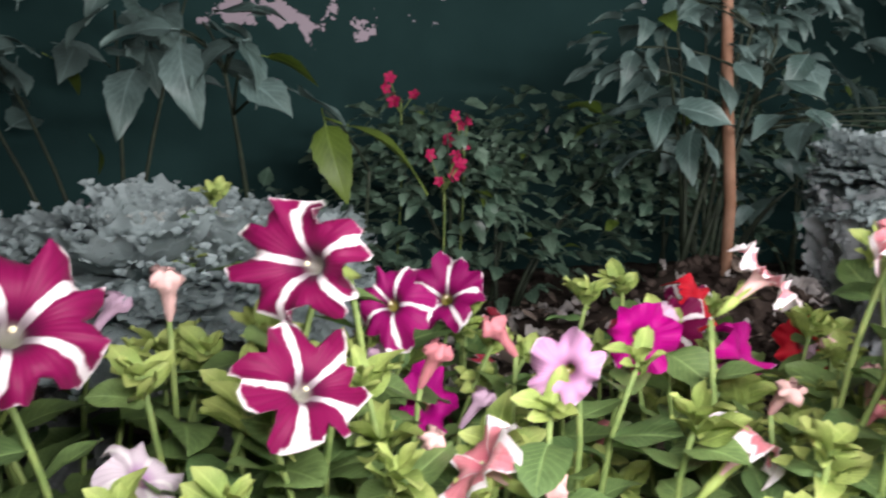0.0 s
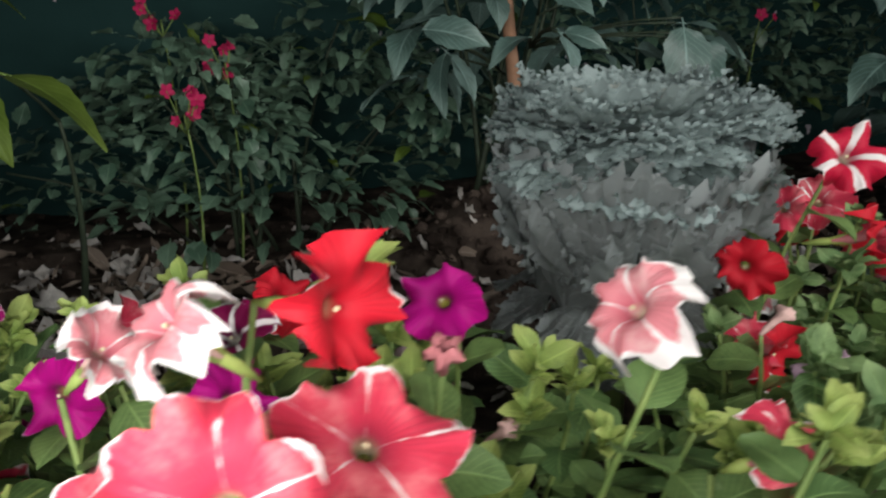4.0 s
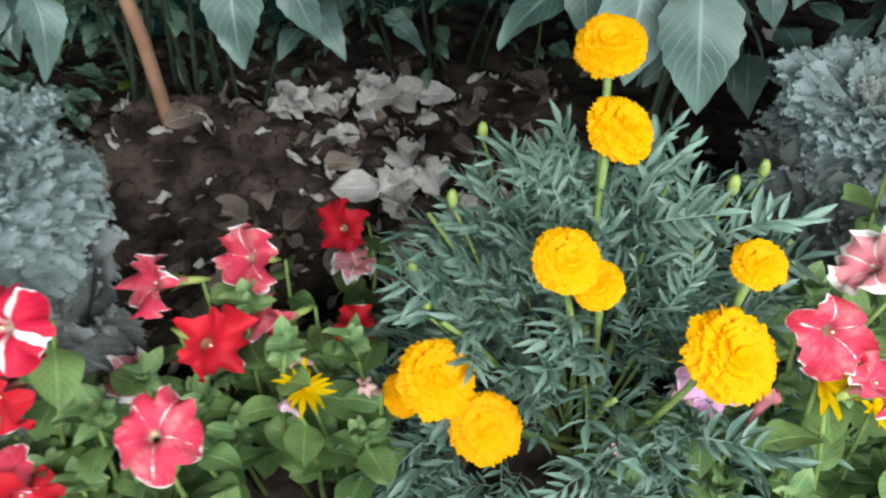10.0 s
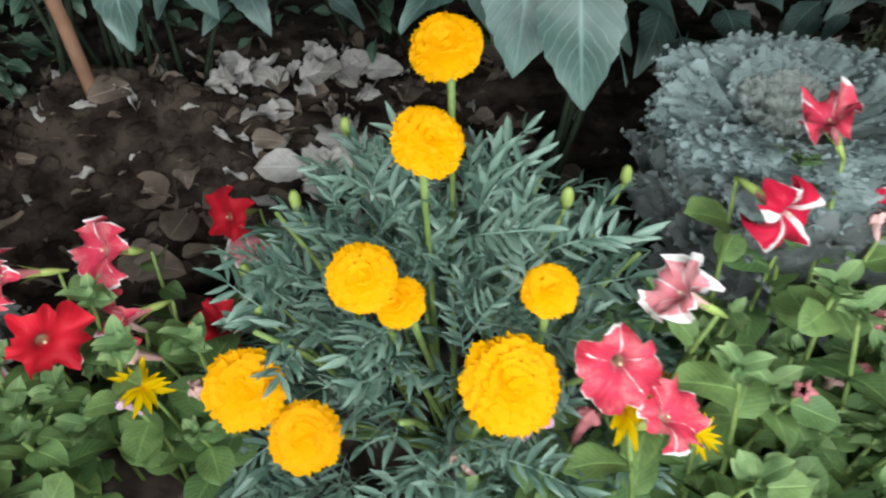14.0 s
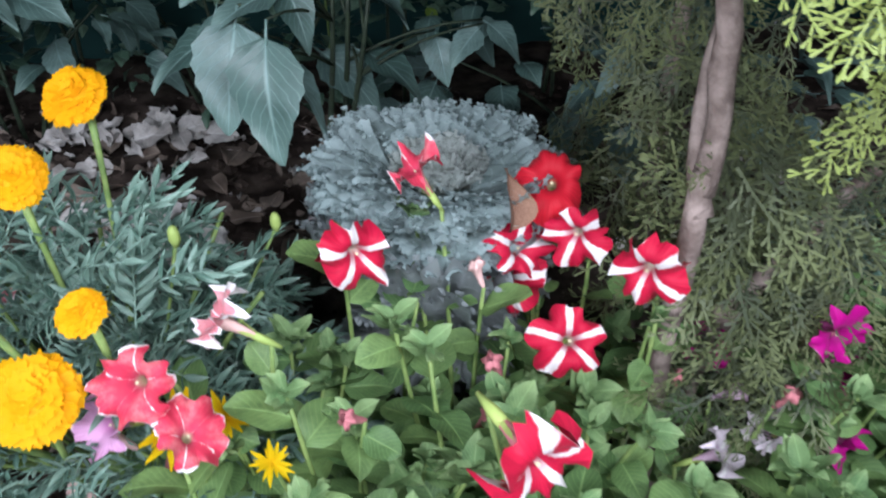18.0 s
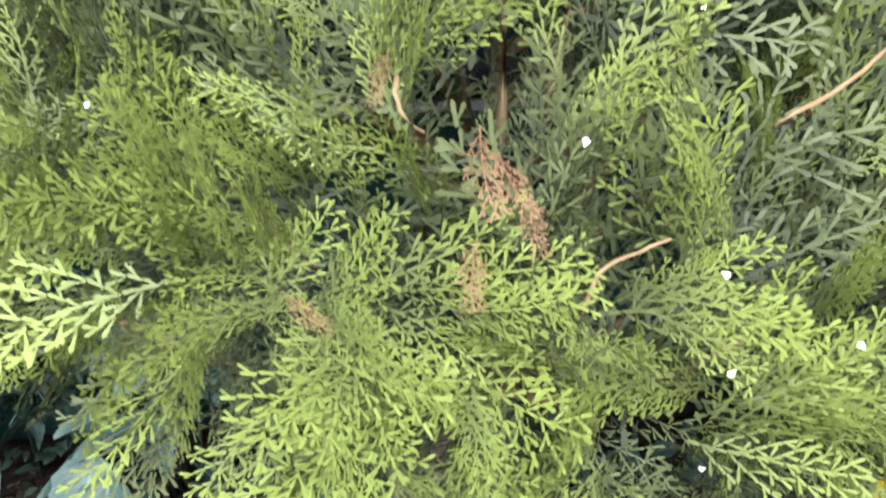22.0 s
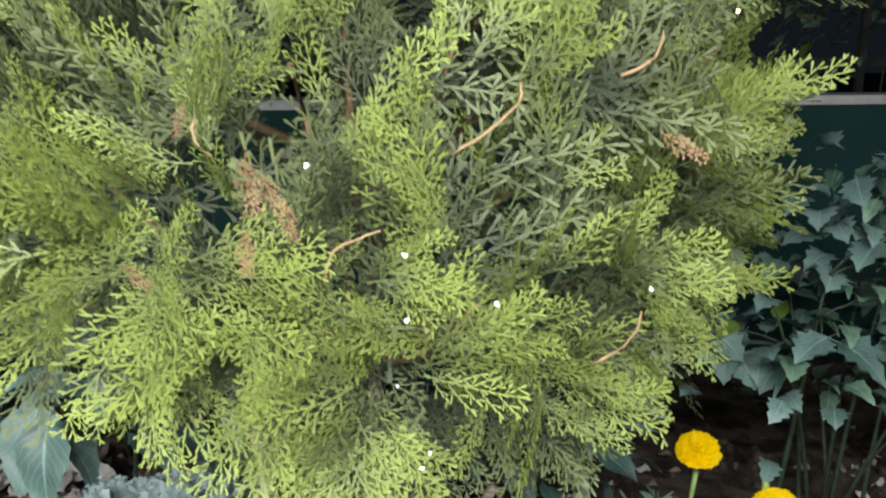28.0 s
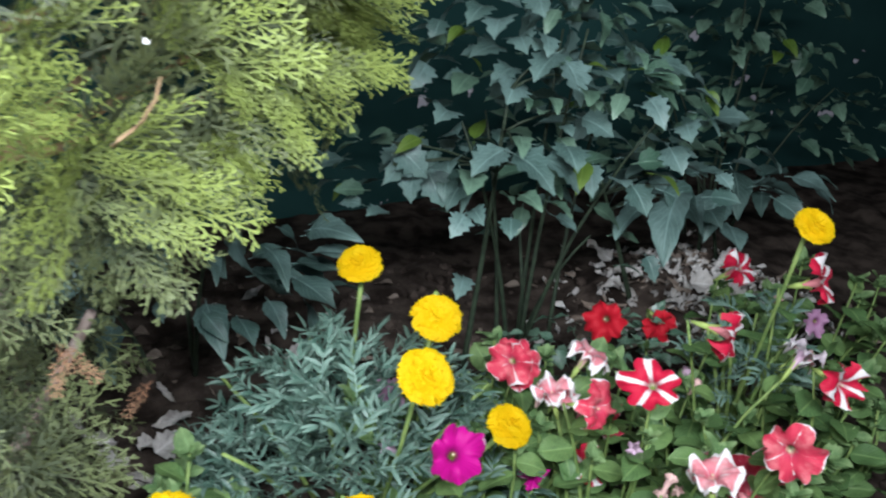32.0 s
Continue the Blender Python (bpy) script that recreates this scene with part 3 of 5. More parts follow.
def petunia_plant(at, flowers, fill=16, spread=0.15, tall=0.22, size=0.034, front=0.0):
    rnd = random.Random(int(at[0] * 1000) + 17)
    x0, y0 = at
    kinds = ["re" if k == "pr" else k for k, *_ in flowers]
    bloom = f"{COLOUR[max(sorted(set(kinds)), key=kinds.count)]} trumpets" if kinds else "no open blooms"
    base = Vector((x0, y0, ground_z(x0, y0)))
    plant = thing("petunia_plant", base, f"bushy green petunia with {bloom}", "petunia", "petunias of the bed")
    for k, x, y, z in flowers:
        face = Vector((rnd.uniform(-1.0, 1.0), -0.9, rnd.uniform(-0.1, 1.1)))
        if k in ("pk", "lw", "pr"):
            face = Vector((rnd.uniform(-0.9, 0.9), rnd.uniform(-0.35, 0.1), rnd.uniform(0.5, 0.9)))
        s = size * rnd.uniform(0.92, 1.06) * {"pr": 0.80, "pk": 0.86, "lw": 0.82, "li": 0.72, "mg": 0.82}.get(k, 1.0)
        k = "re" if k == "pr" else k
        f = part("flower", FLOWER[(k, rnd.randrange(4))], plant, aim(Vector((x, y, z)) - base, face, rnd.uniform(0, 6.3), s) @ Matrix.Diagonal((rnd.uniform(0.85, 1.1), rnd.uniform(0.8, 1.05), rnd.uniform(0.8, 1.2), 1)), COLOUR[k] + " petunia bloom")
        part("calyx", CALYX, f)
        part("flower_tube", TUBE[TUBE_OF[k]], f)
        part("stamen", STAMEN, f, Matrix.Translation((0, 0, -0.12)))
        neck = Vector((x, y, z)) - face.normalized() * s * 1.72
        foot = Vector((x * 0.6 + x0 * 0.4 + rnd.uniform(-0.03, 0.03), y * 0.75 + y0 * 0.25 + rnd.uniform(0.0, 0.05), 0))
        foot.z = ground_z(foot.x, foot.y) - 0.01
        shoot(plant, base, foot, neck, 5, 0, rnd)
    for i in range(min(4, 1 + len(flowers) // 3) if flowers else 1):
        hx, hy, hz = x0 + rnd.uniform(-0.11, 0.11), y0 + rnd.uniform(-0.13, 0.05), tall * rnd.uniform(0.8, 1.15)
        shoot(plant, base, (hx, hy + 0.02, ground_z(hx, hy + 0.02) - 0.01), (hx, hy, hz), 5, 0, rnd)
        part("wilted_flower", rnd.choice(WILTED), plant, aim(Vector((hx, hy, hz)) - base, (rnd.uniform(-0.7, 0.7), rnd.uniform(-0.7, 0.3), 0.8), rnd.uniform(0, 6), rnd.uniform(0.026, 0.04)), "pale closed withering trumpet")
    for _ in range(fill):
        a, d = rnd.uniform(0, 6.3), spread * math.sqrt(rnd.random())
        hx, hy = x0 + d * 1.25 * math.cos(a), y0 + d * 1.3 * math.sin(a)
        foot = Vector((x0 + 0.6 * (hx - x0), y0 + 0.6 * (hy - y0), 0))
        foot.z = ground_z(foot.x, foot.y) - 0.01
        shoot(plant, base, foot, (hx, hy, tall * rnd.uniform(0.6, 1.25)), 7, 5, rnd)
    return plant


petunia_plant((-0.61, 0.93), [("lw", -0.644, 0.968, 0.100), ("ps", -0.629, 0.642, 0.333), ("mg", -0.595, 1.066, 0.110), ("lw", -0.566, 0.953, 0.108)])
petunia_plant((-0.42, 0.91), [("ps", -0.514, 0.710, 0.345), ("ps", -0.511, 0.689, 0.286), ("pu", -0.451, 0.843, 0.289), ("re", -0.418, 1.200, 0.115), ("pu", -0.380, 0.989, 0.256), ("mg", -0.373, 1.046, 0.110), ("li", -0.361, 0.725, 0.277), ("re", -0.352, 0.927, 0.110)])
petunia_plant((-0.17, 0.82), [("re", -0.292, 1.159, 0.163), ("mg", -0.266, 0.826, 0.264), ("pk", -0.217, 0.756, 0.329), ("re", -0.185, 0.610, 0.320), ("pk", -0.178, 0.681, 0.373), ("ps", -0.170, 0.967, 0.230), ("mg", -0.161, 0.849, 0.238), ("re", -0.147, 0.559, 0.365), ("rd", -0.123, 0.995, 0.250), ("re", -0.110, 0.568, 0.310), ("re", -0.098, 0.625, 0.338), ("rd", -0.099, 0.693, 0.366), ("pk", -0.091, 0.921, 0.110)])
petunia_plant((-0.01, 0.92), [("ps", -0.073, 1.104, 0.205), ("mg", -0.026, 0.813, 0.315), ("mg", -0.020, 0.870, 0.110), ("rd", 0.005, 1.001, 0.198), ("pk", 0.046, 0.696, 0.354)])
petunia_plant((0.31, 0.94), [("re", 0.164, 0.701, 0.246), ("re", 0.303, 0.936, 0.185), ("rd", 0.310, 0.974, 0.251), ("rd", 0.323, 0.925, 0.180), ("rs", 0.368, 0.935, 0.367), ("pk", 0.379, 1.060, 0.180)])
petunia_plant((0.53, 1.08), [("re", 0.421, 1.079, 0.277), ("rd", 0.483, 1.011, 0.258), ("pr", 0.487, 0.848, 0.350), ("re", 0.499, 1.120, 0.268), ("re", 0.525, 1.060, 0.233), ("rd", 0.581, 1.255, 0.192), ("pk", 0.595, 1.273, 0.126), ("rd", 0.606, 1.093, 0.180), ("pk", 0.611, 0.799, 0.298)], 9, 0.12)
petunia_plant((0.86, 0.91), [("li", 0.890, 0.915, 0.280)], 1, 0.05, 0.16)
petunia_plant((1.00, 0.94), [("re", 0.942, 0.878, 0.365), ("pr", 0.977, 0.862, 0.330), ("pk", 0.989, 0.931, 0.379), ("rs", 1.092, 0.995, 0.388)])
petunia_plant((1.24, 1.04), [("pr", 1.136, 1.068, 0.427), ("rs", 1.216, 0.790, 0.379), ("rs", 1.221, 1.080, 0.295), ("rs", 1.235, 1.074, 0.337), ("rd", 1.264, 1.108, 0.389), ("rs", 1.272, 0.985, 0.302), ("rs", 1.280, 1.055, 0.365), ("rs", 1.319, 0.969, 0.389)])
petunia_plant((1.49, 1.02), [("mg", 1.421, 1.050, 0.238), ("lw", 1.424, 0.960, 0.180), ("lw", 1.481, 0.984, 0.180), ("mg", 1.498, 0.971, 0.317), ("mg", 1.546, 0.965, 0.180), ("mg", 1.588, 1.050, 0.199)])
petunia_plant((1.68, 1.03), [("mg", 1.648, 0.972, 0.180), ("mg", 1.706, 1.050, 0.215)])
petunia_plant((1.99, 1.19), [("li", 1.913, 1.329, 0.180), ("mg", 1.916, 0.999, 0.333), ("re", 2.059, 1.209, 0.304), ("mg", 2.071, 1.130, 0.174)])
petunia_plant((2.19, 1.18), [("pk", 2.091, 1.134, 0.298), ("rs", 2.144, 1.120, 0.180), ("rs", 2.160, 1.031, 0.368), ("pk", 2.167, 1.200, 0.311), ("re", 2.204, 1.200, 0.202), ("pk", 2.264, 1.037, 0.224), ("rd", 2.305, 1.422, 0.223)])
petunia_plant((2.44, 1.20), [("rs", 2.327, 1.120, 0.365), ("re", 2.352, 1.053, 0.178), ("re", 2.362, 1.017, 0.239), ("rs", 2.440, 1.036, 0.327), ("rd", 2.440, 1.455, 0.180), ("rs", 2.507, 1.181, 0.398), ("pk", 2.520, 1.200, 0.268), ("rs", 2.556, 1.418, 0.305)])
petunia_plant((2.74, 1.43), [("li", 2.742, 1.415, 0.180)])
for x, y, tall in ((-0.60, 0.90, 0.28), (-0.47, 0.92, 0.20), (0.05, 0.72, 0.27), (-0.29, 0.72, 0.22), (-0.08, 0.80, 0.22), (-0.24, 0.92, 0.16), (-0.66, 0.74, 0.20), (-0.40, 0.76, 0.19), (-0.16, 0.76, 0.20), (0.08, 0.82, 0.20), (0.30, 0.86, 0.19), (1.02, 0.92, 0.22), (1.12, 1.00, 0.28), (1.24, 0.92, 0.27), (1.26, 1.03, 0.30), (1.66, 1.02, 0.12), (2.30, 1.08, 0.18), (2.55, 1.10, 0.2)):
    petunia_plant((x, y), [], 10, 0.13, tall)
petunia_plant((-0.41, 0.84), [("pk", -0.412, 0.723, 0.225), ("lw", -0.601, 0.745, 0.215), ("mg", -0.412, 0.872, 0.200), ("pk", -0.222, 0.735, 0.225), ("re", -0.100, 1.166, 0.155)], 0)
petunia_plant((2.17, 1.06), [("re", 2.048, 1.194, 0.311), ("pk", 2.080, 1.127, 0.307), ("re", 2.118, 1.064, 0.316), ("re", 2.301, 0.954, 0.311), ("pk", 2.204, 0.953, 0.299), ("lw", 2.428, 1.102, 0.342)], 0)


# ---- marigolds ----
def head_mesh(mat, seed):
    """A full pompon of broad frilled petals laid over a flat dome, radius 1."""
    r = random.Random(seed)
    verts, faces = [], []
    for ring, (el, count, long) in enumerate(((-0.05, 17, 0.50), (0.20, 17, 0.46), (0.45, 16, 0.42), (0.70, 14, 0.36), (0.95, 12, 0.30), (1.18, 9, 0.25), (1.40, 5, 0.20))):
        for k in range(count):
            a = 2 * math.pi * (k + 0.5 * (ring % 2) + r.uniform(-0.2, 0.2)) / count
            e = el + r.uniform(-0.13, 0.13)
            length = long * r.uniform(0.85, 1.15)
            d = Vector((math.cos(a) * math.cos(e), math.sin(a) * math.cos(e), math.sin(e) * 0.62)) * r.uniform(0.95, 1.07)
            t = Vector((-math.sin(a), math.cos(a), 0))
            lay = (e - 0.75) * 0.75 + 0.12
            g = Vector((math.cos(a) * math.cos(lay), math.sin(a) * math.cos(lay), math.sin(lay)))
            n = t.cross(g).normalized() * -1
            w, n0 = 2 * math.pi * max(0.30, math.cos(e)) / count * 1.25, len(verts)
            root = d * 1.0 - g * length * 0.92
            for i, (q, ww) in enumerate(((0.0, 0.5), (0.5, 0.95), (0.86, 1.1), (1.0, 1.0))):
                for j in range(7):
                    u = j / 3 - 1
                    frill = (0.06 * (-1) ** j + 0.12 * r.uniform(-1, 1)) if i == 3 else 0.0
                    up = 0.05 * math.sin(2.6 * u + k) * q + 0.035 * r.uniform(-1, 1) * (i > 1) - 0.07 * u * u
                    verts.append(root + g * length * (q + frill - 0.10 * u * u * q) + t * (w * ww * u * 0.5) - n * up * length)
            for i in range(3):
                for j in range(6):
                    q = n0 + i * 7 + j
                    faces.append((q, q + 1, q + 8, q + 7))
    n0 = len(verts)
    for el, rr in ((-0.3, 0.5), (0.0, 0.80), (0.4, 0.78), (0.8, 0.60), (1.2, 0.33), (1.55, 0.04)):
        verts += [Vector((rr * math.cos(0.524 * k), rr * math.sin(0.524 * k), 0.54 * math.sin(el))) for k in range(12)]
    faces += [(n0 + 12 * i + k, n0 + 12 * i + (k + 1) % 12, n0 + 12 * i + 12 + (k + 1) % 12, n0 + 12 * i + 12 + k) for i in range(5) for k in range(12)]
    return mesh_of("flower_head", verts, faces, mat)


def cup_mesh():
    v, f = tube([(0, 0, -0.75), (0, 0, -0.5), (0, 0, -0.15), (0, 0, 0.0)], [0.07, 0.2, 0.33, 0.42], 10)
    return mesh_of("calyx", v, f, M_STEM)


HEADS = {"orange": [head_mesh(M_ORANGE, s) for s in (1, 2, 3)], "yellow": [head_mesh(M_YELLOW, s) for s in (4, 5, 6)]}
MCUP = cup_mesh()


def pinnate_mesh(seed, pairs=4, droop=0.35):
    """A marigold leaf: long lance-shaped toothed leaflets in loose pairs along a rib; length 1."""
    r = random.Random(seed)
    verts, uvs, faces = [], [], []

    def leaflet(at, way, size):
        m = along(at, way, size=size, twist=r.uniform(-0.7, 0.7))
        n, hang, side = len(verts), r.uniform(-0.05, 0.4), r.uniform(-0.15, 0.15)
        for i in range(5):
            v = i / 4
            w = (0.018, 0.10, 0.12, 0.076, 0.003)[i]
            for u in (-1, 0, 1):
                verts.append(m @ Vector((u * w + side * v * v, v, -hang * v * v + 0.45 * abs(u) * w)))
                uvs.append((u / 2 + 0.5, v))
        for i in range(4):
            for k in range(2):
                a = n + i * 3 + k
                faces.append((a, a + 1, a + 4, a + 3))

    bend = r.uniform(-0.15, 0.15)
    rib = [Vector((bend * t * t, t * 0.75, -droop * t * t)) for t in (0, 0.25, 0.5, 0.75, 1.0)]
    for k in range(pairs):
        t = 0.15 + 0.8 * k / (pairs - 1)
        for side in (-1, 1):
            q = min(1.0, t + r.uniform(-0.06, 0.06))
            p = Vector((bend * q * q, q * 0.75, -droop * q * q))
            leaflet(p, (side * r.uniform(0.7, 1.1), r.uniform(0.6, 1.2), -droop * q + r.uniform(-0.35, 0.45)), 0.40 * (1 - 0.35 * abs(t - 0.55)) * r.uniform(0.75, 1.25))
    leaflet(rib[-1] * 0.98, (bend, 1, -droop * 1.2), 0.42)
    n = len(verts)
    v, f = tube(rib, [0.016, 0.014, 0.012, 0.010, 0.006], 4)
    verts += v
    uvs += [(0.5, 0.2)] * len(v)
    faces += [tuple(n + q for q in g) for g in f]
    return mesh_of("leaf", verts, faces, M_MARILEAF, uvs)


MLEAF = [pinnate_mesh(s, 5 + s % 3, d) for s, d in enumerate((0.1, 0.3, 0.45, 0.2, 0.0, 0.55, 0.25))]


def marigold_plant(at, colour, heads, buds, radius, height, count, seed):
    rnd = random.Random(seed)
    base = Vector((*at, ground_z(*at)))
    plant = thing("marigold_plant", base, f"bushy marigold with ferny blue-green leaves and {colour} pompon heads", "marigold", "marigolds of the bed")
    for x, y, z, s in heads:
        face = Vector((rnd.uniform(-0.35, 0.35), rnd.uniform(-0.8, -0.35), rnd.uniform(0.75, 1.0)))
        h = part("flower_head", rnd.choice(HEADS[colour]), plant, aim(Vector((x, y, z)) - base, face, rnd.uniform(0, 6), s * 0.84), f"ruffled {colour} marigold head")
        part("calyx", MCUP, h)
        tip = Vector((x, y, z)) - face.normalized() * s * 0.6 - base
        foot = Vector((rnd.uniform(-0.04, 0.04), rnd.uniform(-0.04, 0.04), 0.0))
        v, f = tube(bow(foot, tip, Vector((tip.x * 0.12, tip.y * 0.12, 0.02)), 6), [0.004, 0.0036, 0.0032, 0.003, 0.0028, 0.003, 0.004], 6)
        part("stem", mesh_of("stem", v, f, M_STEM), plant)
    for x, y, z in buds:
        tip = Vector((x, y, z)) - base
        v, f = tube(bow((0, 0, 0.02), tip, (tip.x * 0.1, 0, 0.03), 5), [0.0026, 0.0022, 0.0019, 0.0016, 0.0016, 0.0018], 5)
        part("stem", mesh_of("stem", v, f, M_STEM), plant)
        v, f = tube([tip + Vector((0, 0, q)) for q in (-0.004, 0.004, 0.012, 0.017)], [0.0025, 0.0055, 0.005, 0.0025], 8)
        part("bud", mesh_of("bud", v, f, M_PETTOP, [(0.3, 0.5)] * len(v)), plant, label="round yellow-green flower bud")
    for k in range(7):
        a = k * 0.9
        v, f = tube(bow((0, 0, -0.01), (radius * 0.7 * math.cos(a), radius * 0.7 * math.sin(a), height * 0.75), (0, 0, 0.03), 5), [0.005, 0.0045, 0.004, 0.0035, 0.003, 0.0025], 5)
        part("branch", mesh_of("branch", v, f, M_STEM), plant)
    rest = []
    for k in range(count):
        a, e = rnd.uniform(0, 6.283), math.asin(rnd.uniform(0.0, 1.0))
        d = rnd.uniform(0.35, 1.0) ** 0.6 * 0.88
        q = Vector((radius * math.cos(a) * math.cos(e), radius * math.sin(a) * math.cos(e), height * math.sin(e))) * d + Vector((0, 0, 0.02))
        way = Vector((math.cos(a) * math.cos(e), math.sin(a) * math.cos(e), math.sin(e) * 0.9 + rnd.uniform(-0.3, 0.5)))
        way += Vector((rnd.uniform(-0.8, 0.8), rnd.uniform(-0.8, 0.8), 0))
        spot = q + base
        if any(abs(spot.x - x) < s * 2.3 and abs(spot.z - z) < s * 2.5 and -0.18 < spot.y - y < 0.035 for x, y, z, s in heads):
            continue
        m = along(q, way, size=rnd.uniform(0.042, 0.075), twist=rnd.uniform(-0.9, 0.9))
        if k < 230:
            part("leaf", rnd.choice(MLEAF), plant, m)
        else:
            rest.append((rnd.choice(MLEAF), m))
    if rest:
        joined("foliage", rest, plant, "further ferny leaves of the plant")
    return plant


marigold_plant((0.83, 1.04), "orange",
               [(0.838, 1.130, 0.464, 0.034), (0.820, 1.025, 0.445, 0.031), (0.770, 0.953, 0.380, 0.029), (0.796, 0.950, 0.356, 0.022), (0.898, 0.920, 0.394, 0.0215),
                (0.869, 0.875, 0.353, 0.038), (0.671, 0.935, 0.282, 0.036), (0.711, 0.928, 0.225, 0.034), (0.645, 1.00, 0.190, 0.024)],
               [(0.70, 1.10, 0.33), (0.93, 1.04, 0.37), (0.74, 1.20, 0.34), (0.66, 1.04, 0.30), (1.00, 1.12, 0.33), (0.67, 1.02, 0.27)], 0.24, 0.42, 760, 3)
marigold_plant((1.84, 1.20), "yellow",
               [(1.855, 1.250, 0.440, 0.032), (1.945, 1.200, 0.382, 0.036), (1.900, 1.070, 0.384, 0.037), (2.012, 1.088, 0.288, 0.032), (1.82, 1.02, 0.24, 0.032)],
               [(1.97, 1.30, 0.35)], 0.26, 0.38, 560, 8)
marigold_plant((1.66, 1.06), "yellow", [(1.625, 1.00, 0.285, 0.042)], [], 0.08, 0.15, 16, 12)
marigold_plant((2.46, 1.24), "yellow", [(2.435, 1.15, 0.50, 0.030)], [], 0.10, 0.36, 60, 9)

# ---- ornamental kale ----
def kale_leaf(name, mat, seed, frill=0.05, width=1.0, curl=0.35, nu=50, nv=8, curls=150, fine=0.04, reach=0.5, both=False):
    """A broad round leaf whose margin is ruffled and crimped into fine curls, length 1 along y."""
    r = random.Random(seed)
    ph = [r.uniform(0, 6.3) for _ in range(8)]
    verts, uvs, faces = [], [], []
    for i in range(nv + 1):
        v = (i / nv) ** 0.7
        for k in range(nu + 1):
            u = k / nu * 2 - 1
            a = u * 1.5
            e = max(0.0, (v - 1 + reach) / reach) ** 1.2
            crimp = 0.8 * math.sin(23 * u + ph[0] + 5 * v) + 0.6 * math.sin(41 * u + ph[1] - 4 * v) + 0.45 * math.sin(67 * u + ph[2]) + 0.35 * r.uniform(-1, 1)
            lump = 0.025 * math.sin(9 * u + 7 * v + ph[5]) * v + 0.02 * math.sin(14 * v - 6 * u + ph[6]) * v
            rr = v * (1 + 0.04 * math.sin(7 * u + ph[3]) + 0.03 * e * math.sin(47 * u + ph[4]) + 0.02 * e * r.uniform(-1, 1))
            x = math.sin(a) * rr * 0.60 * width
            y = rr * (0.30 + 0.70 * math.cos(a))
            sway = frill * e * math.cos(37 * u + ph[7])
            verts.append((x + sway * 0.6 * math.cos(a), y - sway * 0.6, 0.16 * u * u * v - curl * v * v + lump + frill * e * crimp))
            uvs.append((k / nu, v))
    for i in range(nv):
        for k in range(nu):
            a = i * (nu + 1) + k
            faces.append((a, a + 1, a + nu + 2, a + nu + 1))
    plate = [Vector(p) for p in verts]
    for _ in range(curls):
        i, k = nv - int(nv * reach * r.random() ** 1.6), r.randrange(nu + 1)
        p = plate[i * (nu + 1) + k]
        out = Vector((p.x, p.y * 0.5 + 0.2, 0)).normalized()
        m = along(p, out * r.uniform(0.5, 1.0) + Vector((r.uniform(-0.4, 0.4), r.uniform(-0.3, 0.3), r.uniform(0.3, 1.1) * (r.choice((-1, -1, 1)) if both else 1))), up=(0, 0, 1), size=fine * r.uniform(0.7, 1.3), twist=r.uniform(-0.7, 0.7))
        n0, bend = len(verts), r.uniform(-0.6, 0.6)
        for q in range(2):
            for w in (-1, 0, 1):
                verts.append(m @ Vector((w * (0.5, 0.9)[q], q * 1.0 - 0.15 * w * w * q, bend * q + 0.4 * w * w * r.uniform(-1, 1))))
                uvs.append((0.5 + 0.25 * w, 0.80 + 0.17 * q))
        faces += [(n0, n0 + 1, n0 + 4, n0 + 3), (n0 + 1, n0 + 2, n0 + 5, n0 + 4)]
    return mesh_of(name, verts, faces, mat, uvs)


KALE = [kale_leaf("leaf", M_KALE, s, 0.034, 1.15, c, curls=170, fine=0.034) for s, c in enumerate((-0.15, 0.0, 0.1, 0.2))]
KHEART = [kale_leaf("heart_leaf", M_KALEHEART, s + 9, 0.045, 1.1, -0.2, curls=180, fine=0.042) for s in range(2)]
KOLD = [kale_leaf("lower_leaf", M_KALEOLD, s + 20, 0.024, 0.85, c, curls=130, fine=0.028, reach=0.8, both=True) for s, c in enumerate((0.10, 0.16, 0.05))]


